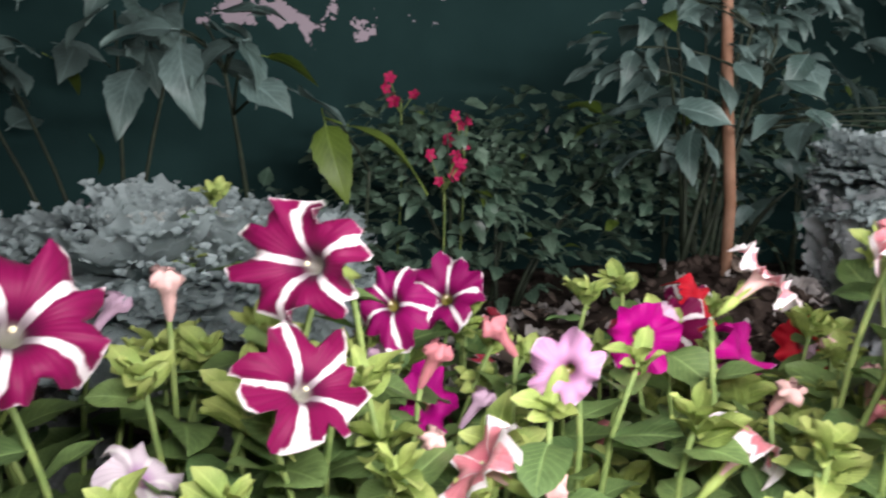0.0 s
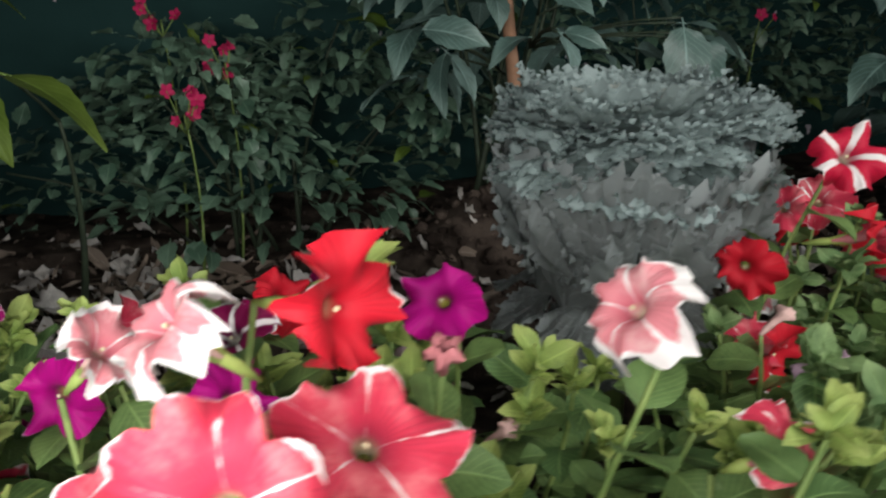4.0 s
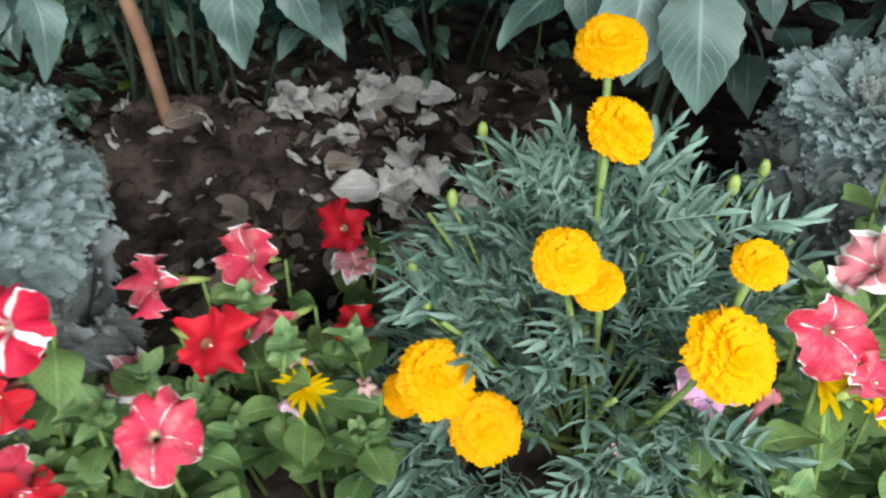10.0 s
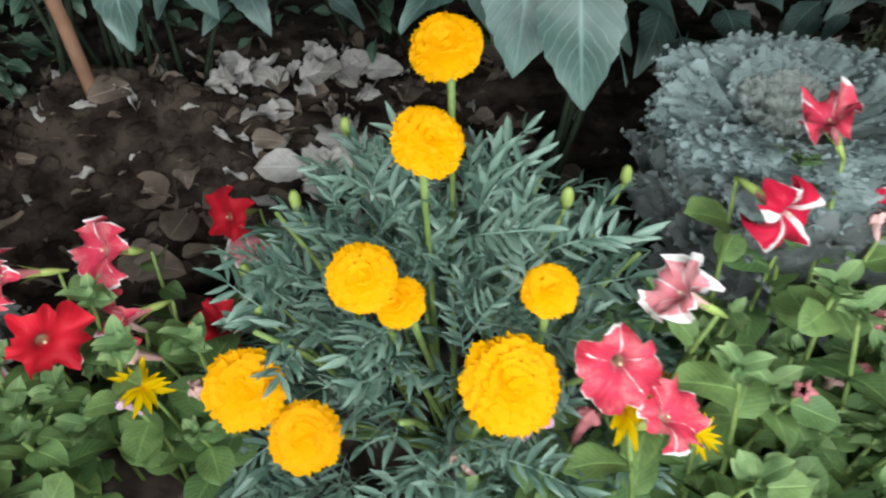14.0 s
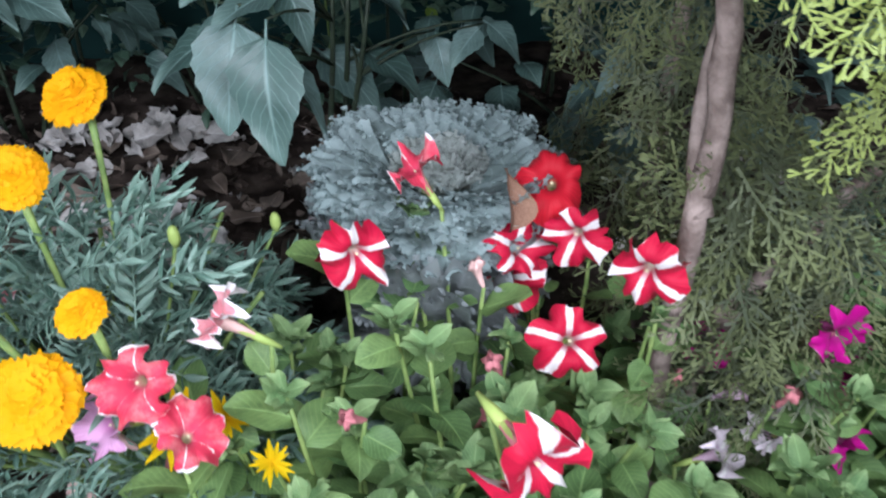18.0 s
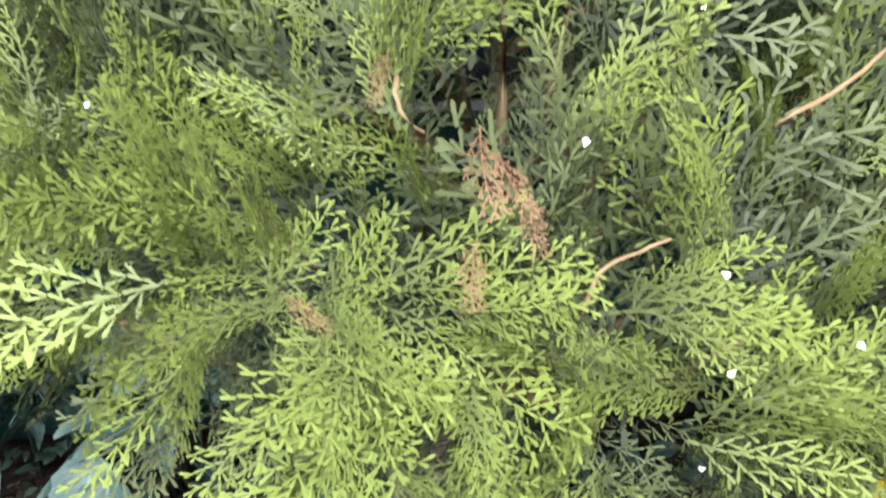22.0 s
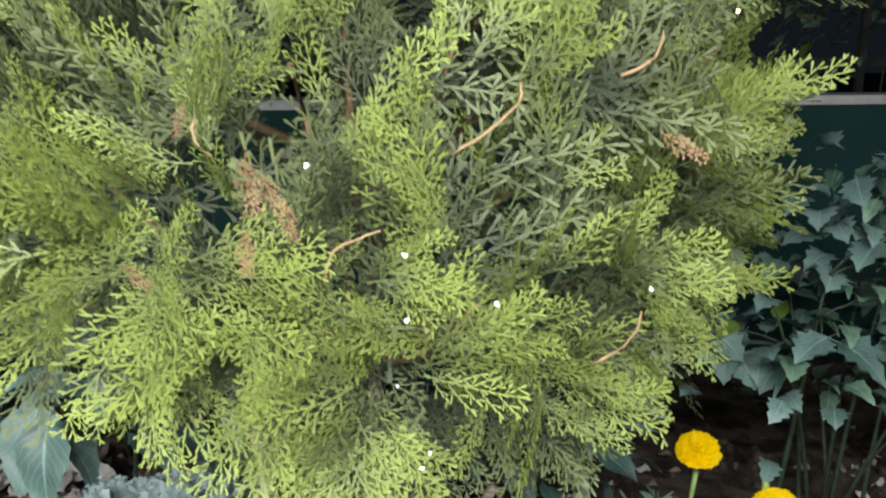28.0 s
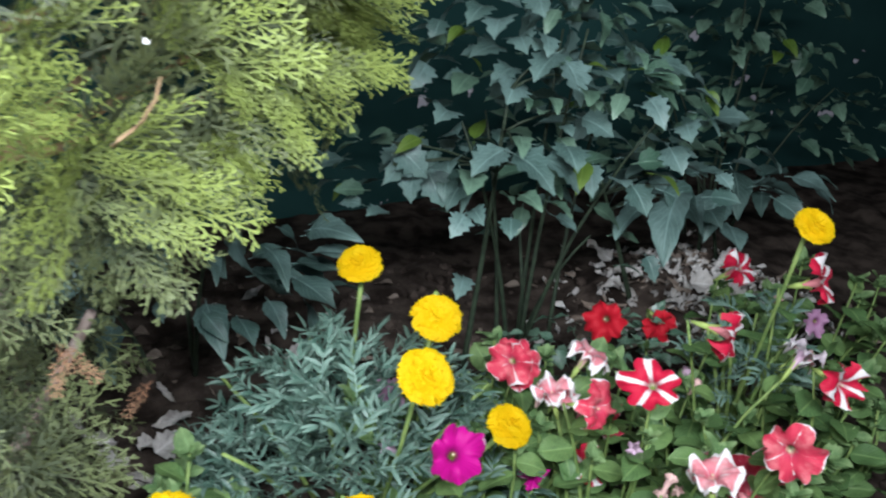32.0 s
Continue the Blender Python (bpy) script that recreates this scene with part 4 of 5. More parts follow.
def kale(at, top, radius, seed, lean=(0, 0)):
    rnd = random.Random(seed)
    base = Vector((*at, ground_z(*at)))
    h = top - base.z
    plant = thing("ornamental_kale", base, "large blue-grey ornamental kale rosette with frilled leaves", "ornamental kale", "kales of the bed")
    v, f = tube([(0, 0, -0.02), (0, 0, h * 0.45), (lean[0] * 0.6, lean[1] * 0.6, h * 0.75)], [0.02, 0.024, 0.02], 9)
    part("stalk", mesh_of("stalk", v, f, M_STEM), plant)
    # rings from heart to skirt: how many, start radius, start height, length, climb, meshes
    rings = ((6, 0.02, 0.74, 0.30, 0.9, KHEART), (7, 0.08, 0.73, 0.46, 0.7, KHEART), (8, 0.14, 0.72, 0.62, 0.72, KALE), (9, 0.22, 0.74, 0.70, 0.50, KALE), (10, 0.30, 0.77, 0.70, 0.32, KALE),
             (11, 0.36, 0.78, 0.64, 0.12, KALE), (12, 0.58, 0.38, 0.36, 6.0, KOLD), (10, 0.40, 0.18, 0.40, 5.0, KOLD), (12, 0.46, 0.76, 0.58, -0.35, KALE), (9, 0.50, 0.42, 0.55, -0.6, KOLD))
    for ring, (count, r0, z0, length, climb, pick) in enumerate(rings):
        for k in range(count):
            a = 2 * math.pi * (k + 0.5 * (ring % 2) + rnd.uniform(-0.25, 0.25)) / count
            d = Vector((math.cos(a), math.sin(a), 0))
            way = d + Vector((0, 0, climb + rnd.uniform(-0.15, 0.15)))
            p = d * r0 * radius + Vector((lean[0], lean[1], h * z0))
            part("leaf", rnd.choice(pick), plant, along(p, way, up=(0, 0, 1) if pick is KOLD else tuple(Vector((0, 0, 1)) - d * 0.2 * climb), size=(h if climb > 5 else radius) * length * rnd.uniform(0.92, 1.08), twist=rnd.uniform(-0.25, 0.25)))
    return plant


kale((0.24, 1.10), 0.475, 0.150, 2)
kale((1.16, 1.17), 0.465, 0.124, 5)
kale((-0.62, 1.08), 0.345, 0.175, 11)


# ---- half-open spidery yellow blooms ----
def spider_mesh(seed):
    r = random.Random(seed)
    verts, faces = [], []
    for k in range(15):
        a, up = 2.4 * k, r.uniform(0.5, 1.6)
        m = along((0, 0, 0), (math.cos(a), math.sin(a), up), up=(0, 0, 1.0), size=r.uniform(0.7, 1.1), twist=r.uniform(-0.6, 0.6))
        n = len(verts)
        for i, w in enumerate((0.05, 0.10, 0.11, 0.03)):
            for u in (-1, 0, 1):
                verts.append(m @ Vector((u * w, i / 3, 0.08 * abs(u) - 0.25 * (i / 3) ** 2 * r.uniform(0.6, 1.2))))
        for i in range(3):
            for q in range(2):
                c = n + i * 3 + q
                faces.append((c, c + 1, c + 4, c + 3))
    return mesh_of("flower_head", verts, faces, M_YELLOW)


for i, (x, y, z, s) in enumerate(((0.554, 1.001, 0.205, 0.030), (0.955, 0.890, 0.300, 0.034), (0.985, 0.915, 0.285, 0.026), (1.02, 0.90, 0.25, 0.022))):
    foot = Vector((x + 0.01, y + 0.03, ground_z(x + 0.01, y + 0.03)))
    bloom = thing("spider_bloom", foot, "half-open yellow bloom with narrow spidery petals on a thin stem", "flower", "spidery yellow blooms")
    top = Vector((x, y, z)) - foot
    v, f = tube(bow((0, 0, -0.01), top, (0.01, 0, 0), 5), [0.002] * 6, 5)
    part("stem", mesh_of("stem", v, f, M_STEM), bloom)
    part("flower_head", spider_mesh(i), bloom, aim(top, (0.25, -0.55, 0.8), i, s))
    part("leaf", PLEAF[i % 4], bloom, along(top * 0.5, (0.8, -0.4, 0.3), size=0.05))

# ---- broad-leaved plants and bushes ----
BLEAF = [leaf_mesh("leaf", M_DARKLEAF, w, 12, 6, d, 0.18, teeth=0.05, wave=0.05, seed=i, stalk=0.15, base=0.72) for i, (w, d) in enumerate(((0.70, 0.35), (0.62, 0.5), (0.76, 0.22), (0.66, 0.6)))]
SLEAF = [leaf_mesh("leaf", M_BUSHLEAF, w, 8, 4, d, 0.25, teeth=0.10, wave=0.04, seed=i + 7, stalk=0.2, base=0.75) for i, (w, d) in enumerate(((0.8, 0.2), (0.65, 0.4), (0.75, 0.05)))]
LOBED = [leaf_mesh("leaf", M_DARKLEAF, w, 9, 4, d, 0.2, teeth=0.20, wave=0.03, seed=i + 60, stalk=0.3, base=0.75) for i, (w, d) in enumerate(((0.95, 0.45), (0.85, 0.65), (1.0, 0.3)))]
LLEAF = [leaf_mesh("leaf", M_LIMELEAF, 0.55, 12, 6, 0.4, 0.18, teeth=0.05, wave=0.02, seed=3, stalk=0.25, base=0.72)]


def leaf_mass(name, at, label, category, lobes, leaf_set, size, seed, lime=0.0, group="", single=130, dip=(-0.6, 0.4)):
    """A plant of many leaves. lobes: (dx, dy, z, rx, ry, rz, leaves) swellings of the crown; canes rise into each; leaves spread outward and hang."""
    rnd = random.Random(seed)
    base = Vector((*at, ground_z(*at)))
    plant = thing(name, base, label, category, group)
    rest, placed = [], 0
    for dx, dy, z, rx, ry, rz, count in lobes:
        c = Vector((dx, dy, z))
        for k in range(2):
            tip = c + Vector((rnd.uniform(-0.5, 0.5) * rx, rnd.uniform(-0.5, 0.5) * ry, rz * rnd.uniform(0.2, 0.8)))
            v, f = tube(bow((dx * 0.3 + rnd.uniform(-0.03, 0.03), dy * 0.3 + rnd.uniform(-0.03, 0.03), -0.01), tip, (tip.x * -0.1, tip.y * -0.1, 0.02), 6), [0.0055 - 0.0006 * i for i in range(7)], 6)
            part("cane", mesh_of("cane", v, f, M_CANE), plant)
        for k in range(count):
            a, s = rnd.uniform(0, 6.283), rnd.uniform(-0.6, 1.0)
            cs = math.sqrt(1 - s * s)
            d = rnd.random() ** 0.4
            out = Vector((cs * math.cos(a), cs * math.sin(a), s))
            p = c + Vector((out.x * rx, out.y * ry, out.z * rz)) * d
            if p.z < 0.02:
                p.z = 0.02 + 0.05 * rnd.random()
            way = Vector((out.x + rnd.uniform(-0.6, 0.6), out.y + rnd.uniform(-0.6, 0.4), rnd.uniform(*dip)))
            me = rnd.choice(LLEAF if rnd.random() < lime * (0.6 if lime < 1 else 1) else leaf_set)
            m = along(p, way, size=size * rnd.uniform(0.65, 1.25), twist=rnd.uniform(-0.6, 0.6))
            if placed < single and out.y < 0.3:
                part("leaf", me, plant, m)
                placed += 1
            else:
                rest.append((me, m))
    if rest:
        joined("foliage", rest, plant, "further leaves of the plant")
    return plant


def leaf_plant(at, label, leaves, seed, leaf_set=None):
    """A plant whose large leaves each hang on a stalk. leaves: (x, y, z of the middle, length, sideways, downward)."""
    rnd = random.Random(seed)
    base = Vector((*at, ground_z(*at)))
    plant = thing("broad_leaf_plant", base, label, "plant", BROAD)
    stems = []
    for k in range(3 if len(leaves) > 12 else 1):
        group = leaves[k::3] if len(leaves) > 12 else leaves
        mid = sum((Vector(q[:3]) for q in group), Vector()) / len(group) - base
        top = Vector((mid.x + rnd.uniform(-0.06, 0.06), mid.y * 0.5, max(q[2] for q in group) - base.z - 0.04))
        pts = bow((rnd.uniform(-0.04, 0.04), rnd.uniform(-0.02, 0.04), -0.01), top, (0.01, 0.02, 0), 8)
        v, f = tube(pts, [0.0065 - 0.0005 * i for i in range(9)], 7)
        part("cane", mesh_of("cane", v, f, M_CANE), plant)
        stems += pts[3:]
    for x, y, z, size, dx, dz in leaves:
        size *= 0.86
        way = Vector((dx + rnd.uniform(-0.15, 0.15), -0.6 + 0.25 * abs(dx), dz * 0.85)).normalized()
        root = Vector((x, y, z)) - way * size * 0.62 + Vector((0, 0, 0.015)) - base
        part("leaf", rnd.choice(leaf_set or BLEAF), plant, along(root, way, up=(rnd.uniform(-0.3, 0.3), -0.25, 1), size=size, twist=rnd.uniform(-0.5, 0.5)))
        join = min(stems, key=lambda q: (q - root).length + 2.0 * abs(q.z - root.z + 0.05))
        v, f = tube(bow(join, root, (0, 0, 0.012), 4), [0.0026, 0.0022, 0.002, 0.0018, 0.0016], 5)
        part("leaf_stalk", mesh_of("leaf_stalk", v, f, M_CANE), plant)
    return plant


BROAD, BUSH = "broad-leaved plants", "small-leaved bushes"
leaf_plant((0.26, 1.66), "dahlia-like plant with broad drooping pale blue-green leaves by the stake", [
    (0.05, 1.55, 0.345, 0.115, -1.0, -0.15), (0.16, 1.54, 0.345, 0.105, 0.5, -0.45), (0.235, 1.37, 0.395, 0.10, -0.5, -0.3), (0.285, 1.36, 0.395, 0.10, 0.25, -0.75), (0.20, 1.40, 0.42, 0.08, -0.8, 0.0),
    (0.33, 1.44, 0.42, 0.08, 0.7, -0.1), (0.474, 1.40, 0.385, 0.135, 0.05, -1.0), (0.545, 1.45, 0.375, 0.10, 0.3, -0.9), (0.575, 1.50, 0.43, 0.12, 1.0, -0.05), (0.62, 1.54, 0.40, 0.12, 1.0, -0.1),
    (0.47, 1.57, 0.49, 0.10, 0.6, -0.4), (0.40, 1.58, 0.50, 0.11, 0.0, -0.5), (0.52, 1.58, 0.47, 0.09, 0.9, -0.3), (0.35, 1.55, 0.51, 0.09, -0.5, -0.5), (0.065, 1.62, 0.50, 0.075, -0.4, -0.8),
    (0.10, 1.60, 0.50, 0.075, 0.4, -0.8), (0.03, 1.63, 0.485, 0.075, -0.9, -0.4), (0.15, 1.50, 0.425, 0.12, 0.9, 0.0), (0.07, 1.50, 0.42, 0.11, -0.3, -0.1), (0.118, 1.49, 0.36, 0.105, -0.5, -0.8),
    (0.165, 1.49, 0.365, 0.10, 0.5, -0.8), (0.195, 1.65, 0.615, 0.085, -0.7, -0.1), (0.24, 1.64, 0.625, 0.075, 0.6, 0.1), (0.16, 1.66, 0.60, 0.07, -0.3, -0.6), (0.36, 1.66, 0.57, 0.10, -0.4, -0.4),
    (0.42, 1.66, 0.55, 0.10, 0.5, -0.4), (0.38, 1.67, 0.59, 0.08, 0.9, 0.1), (0.47, 1.70, 0.52, 0.09, 0.7, -0.3), (0.30, 1.62, 0.54, 0.085, -0.8, -0.2), (0.53, 1.72, 0.54, 0.09, 0.8, 0.0),
    (0.24, 1.58, 0.46, 0.09, 0.2, -0.6), (0.33, 1.50, 0.47, 0.10, 0.3, -0.2)], 21)
leaf_plant((1.00, 1.44), "dahlia-like plant with broad pointed teal leaves, one very large", [
    (0.975, 1.26, 0.385, 0.16, 0.05, -1.0), (1.015, 1.31, 0.385, 0.115, 0.9, -0.35), (0.925, 1.32, 0.385, 0.15, -0.25, -1.0), (0.83, 1.45, 0.360, 0.13, -1.0, -0.35), (0.88, 1.40, 0.385, 0.11, -0.2, -0.9),
    (1.114, 1.46, 0.340, 0.13, 1.0, -0.35), (1.05, 1.46, 0.33, 0.13, 0.6, -0.3), (0.942, 1.36, 0.455, 0.10, -0.6, -0.2), (1.00, 1.38, 0.445, 0.10, 0.4, -0.5), (0.90, 1.40, 0.46, 0.09, -0.9, 0.0),
    (0.82, 1.44, 0.50, 0.10, -1.0, -0.1), (0.96, 1.44, 0.52, 0.10, -0.2, -0.3), (1.06, 1.44, 0.50, 0.09, 0.8, -0.1), (1.255, 1.47, 0.375, 0.075, 0.8, -0.4), (1.20, 1.48, 0.36, 0.075, -0.5, -0.5),
    (1.17, 1.50, 0.33, 0.08, 0.2, -0.8), (1.10, 1.50, 0.42, 0.09, 0.7, 0.0), (1.02, 1.52, 0.47, 0.10, 0.3, -0.1), (0.88, 1.52, 0.52, 0.09, -0.5, -0.3), (1.13, 1.52, 0.50, 0.08, 0.9, -0.1)], 22)
leaf_plant((-0.46, 1.58), "plant with two large lime-green drooping leaves and pale upper ones", [
    (-0.464, 1.40, 0.345, 0.13, 0.05, -1.0), (-0.39, 1.42, 0.365, 0.17, 1.0, -0.35)], 24, LLEAF)
leaf_plant((-0.60, 1.55), "plant with pale blue-green drooping leaves", [
    (-0.478, 1.36, 0.41, 0.10, 0.8, -0.3), (-0.549, 1.37, 0.42, 0.10, 0.5, -0.4), (-0.62, 1.40, 0.47, 0.12, -0.4, -0.3), (-0.59, 1.42, 0.49, 0.12, 0.7, -0.3), (-0.66, 1.38, 0.44, 0.12, 0.1, -0.9), (-0.72, 1.44, 0.50, 0.11, -0.8, 0.0), (-0.56, 1.38, 0.455, 0.10, 0.6, -0.7)], 25)
leaf_mass("broad_leaf_plant", (0.28, 1.74), "upper shoots of a dahlia-like plant with many small pale leaves", "plant",
          [(0.02, 0.0, 0.52, 0.16, 0.10, 0.10, 34), (0.20, 0.0, 0.50, 0.20, 0.12, 0.10, 44), (-0.10, -0.05, 0.42, 0.16, 0.12, 0.10, 36)], BLEAF, 0.062, 52, 0.06, BROAD, 60, (-0.35, 0.25))
leaf_mass("broad_leaf_plant", (0.34, 1.84), "shaded lower leaves of a dahlia-like plant", "plant",
          [(0.0, 0.0, 0.36, 0.26, 0.12, 0.16, 34), (0.2, 0.0, 0.24, 0.18, 0.12, 0.12, 16)], BLEAF, 0.08, 51, 0.08, BROAD, 60)
leaf_mass("broad_leaf_plant", (-0.78, 1.72), "dahlia-like plant with pale drooping leaves near the wall", "plant",
          [(0.0, -0.05, 0.50, 0.22, 0.16, 0.14, 26), (-0.25, 0.0, 0.40, 0.22, 0.18, 0.18, 26)], BLEAF, 0.085, 23, 0.14, BROAD)
leaf_mass("broad_leaf_plant", (1.62, 1.72), "low broad-leaved plant in the dark under the conifer", "plant",
          [(0, 0, 0.22, 0.28, 0.18, 0.13, 46), (-0.35, 0.0, 0.24, 0.2, 0.15, 0.12, 24)], BLEAF, 0.085, 25, 0.04, BROAD)
leaf_mass("leafy_shrub", (2.25, 1.70), "tall leafy shrub with ovate blue-green leaves before the wall", "shrub",
          [(0.0, 0.0, 0.62, 0.24, 0.22, 0.19, 125), (-0.12, -0.06, 0.44, 0.28, 0.24, 0.16, 66), (0.16, -0.06, 0.48, 0.24, 0.22, 0.16, 62), (0.0, 0.0, 0.24, 0.30, 0.16, 0.14, 14)], LOBED + SLEAF[:2], 0.056, 26, 0.10, "shrubs", 130, (-0.55, 0.45))
leaf_mass("flowering_bush", (-0.14, 1.90), "dense small-leaved bush with clusters of red blooms", "bush",
          [(-0.12, 0.0, 0.32, 0.20, 0.16, 0.15, 210), (0.15, 0.02, 0.34, 0.22, 0.16, 0.15, 230), (0.0, -0.12, 0.16, 0.34, 0.20, 0.13, 230), (-0.35, -0.05, 0.16, 0.2, 0.2, 0.13, 90), (-0.10, -0.16, 0.30, 0.18, 0.13, 0.12, 150), (0.36, -0.02, 0.24, 0.18, 0.14, 0.18, 150)], SLEAF, 0.042, 27, 0.03, BUSH, dip=(-0.6, 0.5))
leaf_mass("small_leaf_bush", (0.76, 2.05), "dark small-leaved bush against the wall", "bush",
          [(0, 0, 0.38, 0.24, 0.14, 0.18, 130), (-0.25, 0, 0.22, 0.2, 0.14, 0.18, 90), (0.3, 0.0, 0.26, 0.22, 0.14, 0.22, 110), (0, -0.05, 0.12, 0.35, 0.14, 0.10, 80)], SLEAF, 0.036, 28, 0.02, BUSH, 60, (-0.6, 0.5))
leaf_mass("small_leaf_bush", (0.42, 2.08), "dark small-leaved bush against the wall", "bush",
          [(0, 0, 0.30, 0.26, 0.12, 0.22, 170)], SLEAF, 0.042, 39, 0.02, BUSH, 40, (-0.6, 0.5))
leaf_mass("small_leaf_bush", (1.08, 2.10), "dark small-leaved bush against the wall", "bush",
          [(0, 0, 0.32, 0.26, 0.12, 0.26, 170)], SLEAF, 0.044, 40, 0.02, BUSH, 40, (-0.6, 0.5))
leaf_mass("small_leaf_bush", (1.45, 2.14), "dark small-leaved bush against the wall", "bush",
          [(0, 0, 0.3, 0.3, 0.14, 0.24, 150)], SLEAF, 0.042, 38, 0.02, BUSH, 40, (-0.6, 0.5))
leaf_mass("small_leaf_bush", (3.05, 2.22), "tall dark bush with scattered small leaves by the wall", "bush",
          [(0, 0, 0.58, 0.26, 0.18, 0.22, 90), (0.2, 0, 0.34, 0.3, 0.2, 0.22, 80), (-0.25, -0.05, 0.3, 0.2, 0.18, 0.22, 60)], SLEAF, 0.055, 29, 0.02, BUSH, 60, (-0.6, 0.4))
leaf_mass("small_leaf_bush", (2.32, 1.46), "low dark rounded bush behind the petunias", "bush", [(0, 0, 0.10, 0.22, 0.13, 0.12, 150)], SLEAF, 0.03, 30, 0.0, BUSH, 60, (-0.5, 0.5))
leaf_mass("broad_leaf_plant", (2.85, 1.92), "low plant with long teal leaves beside a heap of soil", "plant", [(0, 0, 0.20, 0.24, 0.14, 0.10, 26)], BLEAF, 0.11, 31, 0.0, BROAD)
leaf_plant((2.55, 1.78), "low plant with long drooping teal leaves beside a heap of soil", [
    (2.50, 1.60, 0.33, 0.17, -0.6, -0.25), (2.57, 1.62, 0.335, 0.15, 0.9, -0.35), (2.45, 1.64, 0.31, 0.13, -1.0, -0.5), (2.63, 1.66, 0.29, 0.13, 1.0, -0.7), (2.53, 1.66, 0.36, 0.10, 0.1, 0.0), (2.08, 1.53, 0.42, 0.08, 0.3, -0.6)], 57)
leaf_plant((2.14, 1.60), "leafy shoots with pale teal toothed leaves before the shrub", [
    (2.144, 1.433, 0.494, 0.10, 0.4, -0.2), (2.20, 1.44, 0.485, 0.09, 0.9, -0.3), (2.09, 1.45, 0.50, 0.08, -0.8, -0.2), (2.063, 1.53, 0.425, 0.075, -0.7, -0.4), (2.02, 1.54, 0.43, 0.075, 0.2, -0.6), (2.242, 1.52, 0.61, 0.085, 0.4, -0.5),
    (2.20, 1.53, 0.63, 0.08, -0.6, -0.3), (2.28, 1.53, 0.585, 0.08, 0.8, -0.4), (1.97, 1.50, 0.485, 0.07, 0.6, -0.4), (1.98, 1.52, 0.44, 0.06, -0.5, -0.8), (2.30, 1.55, 0.52, 0.075, 0.6, -0.2)], 58, LOBED)
leaf_mass("small_leaf_bush", (2.95, 2.98), "sparse plant growing behind the railing", "bush", [(0, 0, 1.08, 0.38, 0.12, 0.34, 150)], SLEAF, 0.06, 33, 0.1, BUSH, 20, (-0.6, 0.4))
leaf_mass("small_leaf_bush", (2.15, 3.0), "sparse plant growing behind the railing", "bush", [(0, 0, 1.0, 0.35, 0.12, 0.22, 90)], SLEAF, 0.06, 34, 0.1, BUSH, 12, (-0.6, 0.4))


# red bloom clusters of the flowering bush
def bloom_mesh():
    verts, faces = [], []
    r = random.Random(4)
    for k in range(5):
        a = 1.2566 * k
        m = along((0, 0, 0), (math.cos(a), math.sin(a), 0.25), size=1.0)
        n = len(verts)
        for i, w in enumerate((0.12, 0.55, 0.6, 0.2)):
            for u in (-1, 0, 1):
                verts.append(m @ Vector((u * w * 0.6, i / 3, 0.1 * i / 3 - 0.1 * u * u + r.uniform(-0.04, 0.04))))
        for i in range(3):
            for q in range(2):
                c = n + i * 3 + q
                faces.append((c, c + 1, c + 4, c + 3))
    return mesh_of("bloom", verts, faces, plain("bloom_red", (0.44, 0.012, 0.06), (0.52, 0.02, 0.13), 80, 0.6, 0.25, 0.2))


BLOOM = bloom_mesh()
rnd = random.Random(5)
for cx, cy, cz, count in ((-0.192, 1.78, 0.38, 5), (-0.255, 1.645, 0.315, 7), (-0.302, 1.885, 0.448, 4), (0.95, 1.95, 0.42, 2)):
    stalk_at = Vector((cx, cy, ground_z(cx, cy)))
    sprig = thing("bloom_sprig", stalk_at, "upright sprig with a loose cluster of small red blooms", "flower", "red sprigs")
    v, f = tube(bow((0, 0.03, -0.01), (0, 0, cz - stalk_at.z - 0.01), (0.01, 0.01, 0), 5), [0.003, 0.0028, 0.0025, 0.0022, 0.002, 0.002], 5)
    part("stalk", mesh_of("stalk", v, f, M_STEM), sprig)
    for _ in range(count):
        p = Vector((rnd.uniform(-0.04, 0.04), rnd.uniform(-0.025, 0.025), cz - stalk_at.z + rnd.uniform(-0.025, 0.03)))
        part("bloom", BLOOM, sprig, aim(p, (rnd.uniform(-0.6, 0.6), -1, rnd.uniform(-0.1, 0.8)), rnd.uniform(0, 6), rnd.uniform(0.010, 0.016)))
        v, f = tube([(0, 0, cz - stalk_at.z - 0.04), tuple(p)], [0.0014, 0.0012], 4)
        part("stalklet", mesh_of("stalklet", v, f, M_STEM), sprig)

# ---- litter on the soil ----
DLEAF = [leaf_mesh("dead_leaf", M_DEAD, w, 7, 4, d, 0.5, wave=0.07, seed=i + 40, base=0.7) for i, (w, d) in enumerate(((0.5, 0.3), (0.35, -0.3), (0.75, 0.2), (0.9, 0.1)))]
PALELEAF = [leaf_mesh("pale_leaf", M_DEADPALE, w, 9, 4, d, 0.7, teeth=0.16, wave=0.20, seed=i + 50, base=0.7) for i, (w, d) in enumerate(((0.7, 0.15), (0.35, -0.25), (0.9, 0.1), (0.28, 0.3), (0.5, -0.1)))]
FLATLEAF = [leaf_mesh("pale_leaf", M_DEADPALE, w, 9, 6, d, 0.15, teeth=0.04, wave=0.06, seed=i + 60, base=0.85, blunt=0.6) for i, (w, d) in enumerate(((0.85, 0.1), (0.7, 0.2), (0.95, -0.1)))]
rnd = random.Random(77)
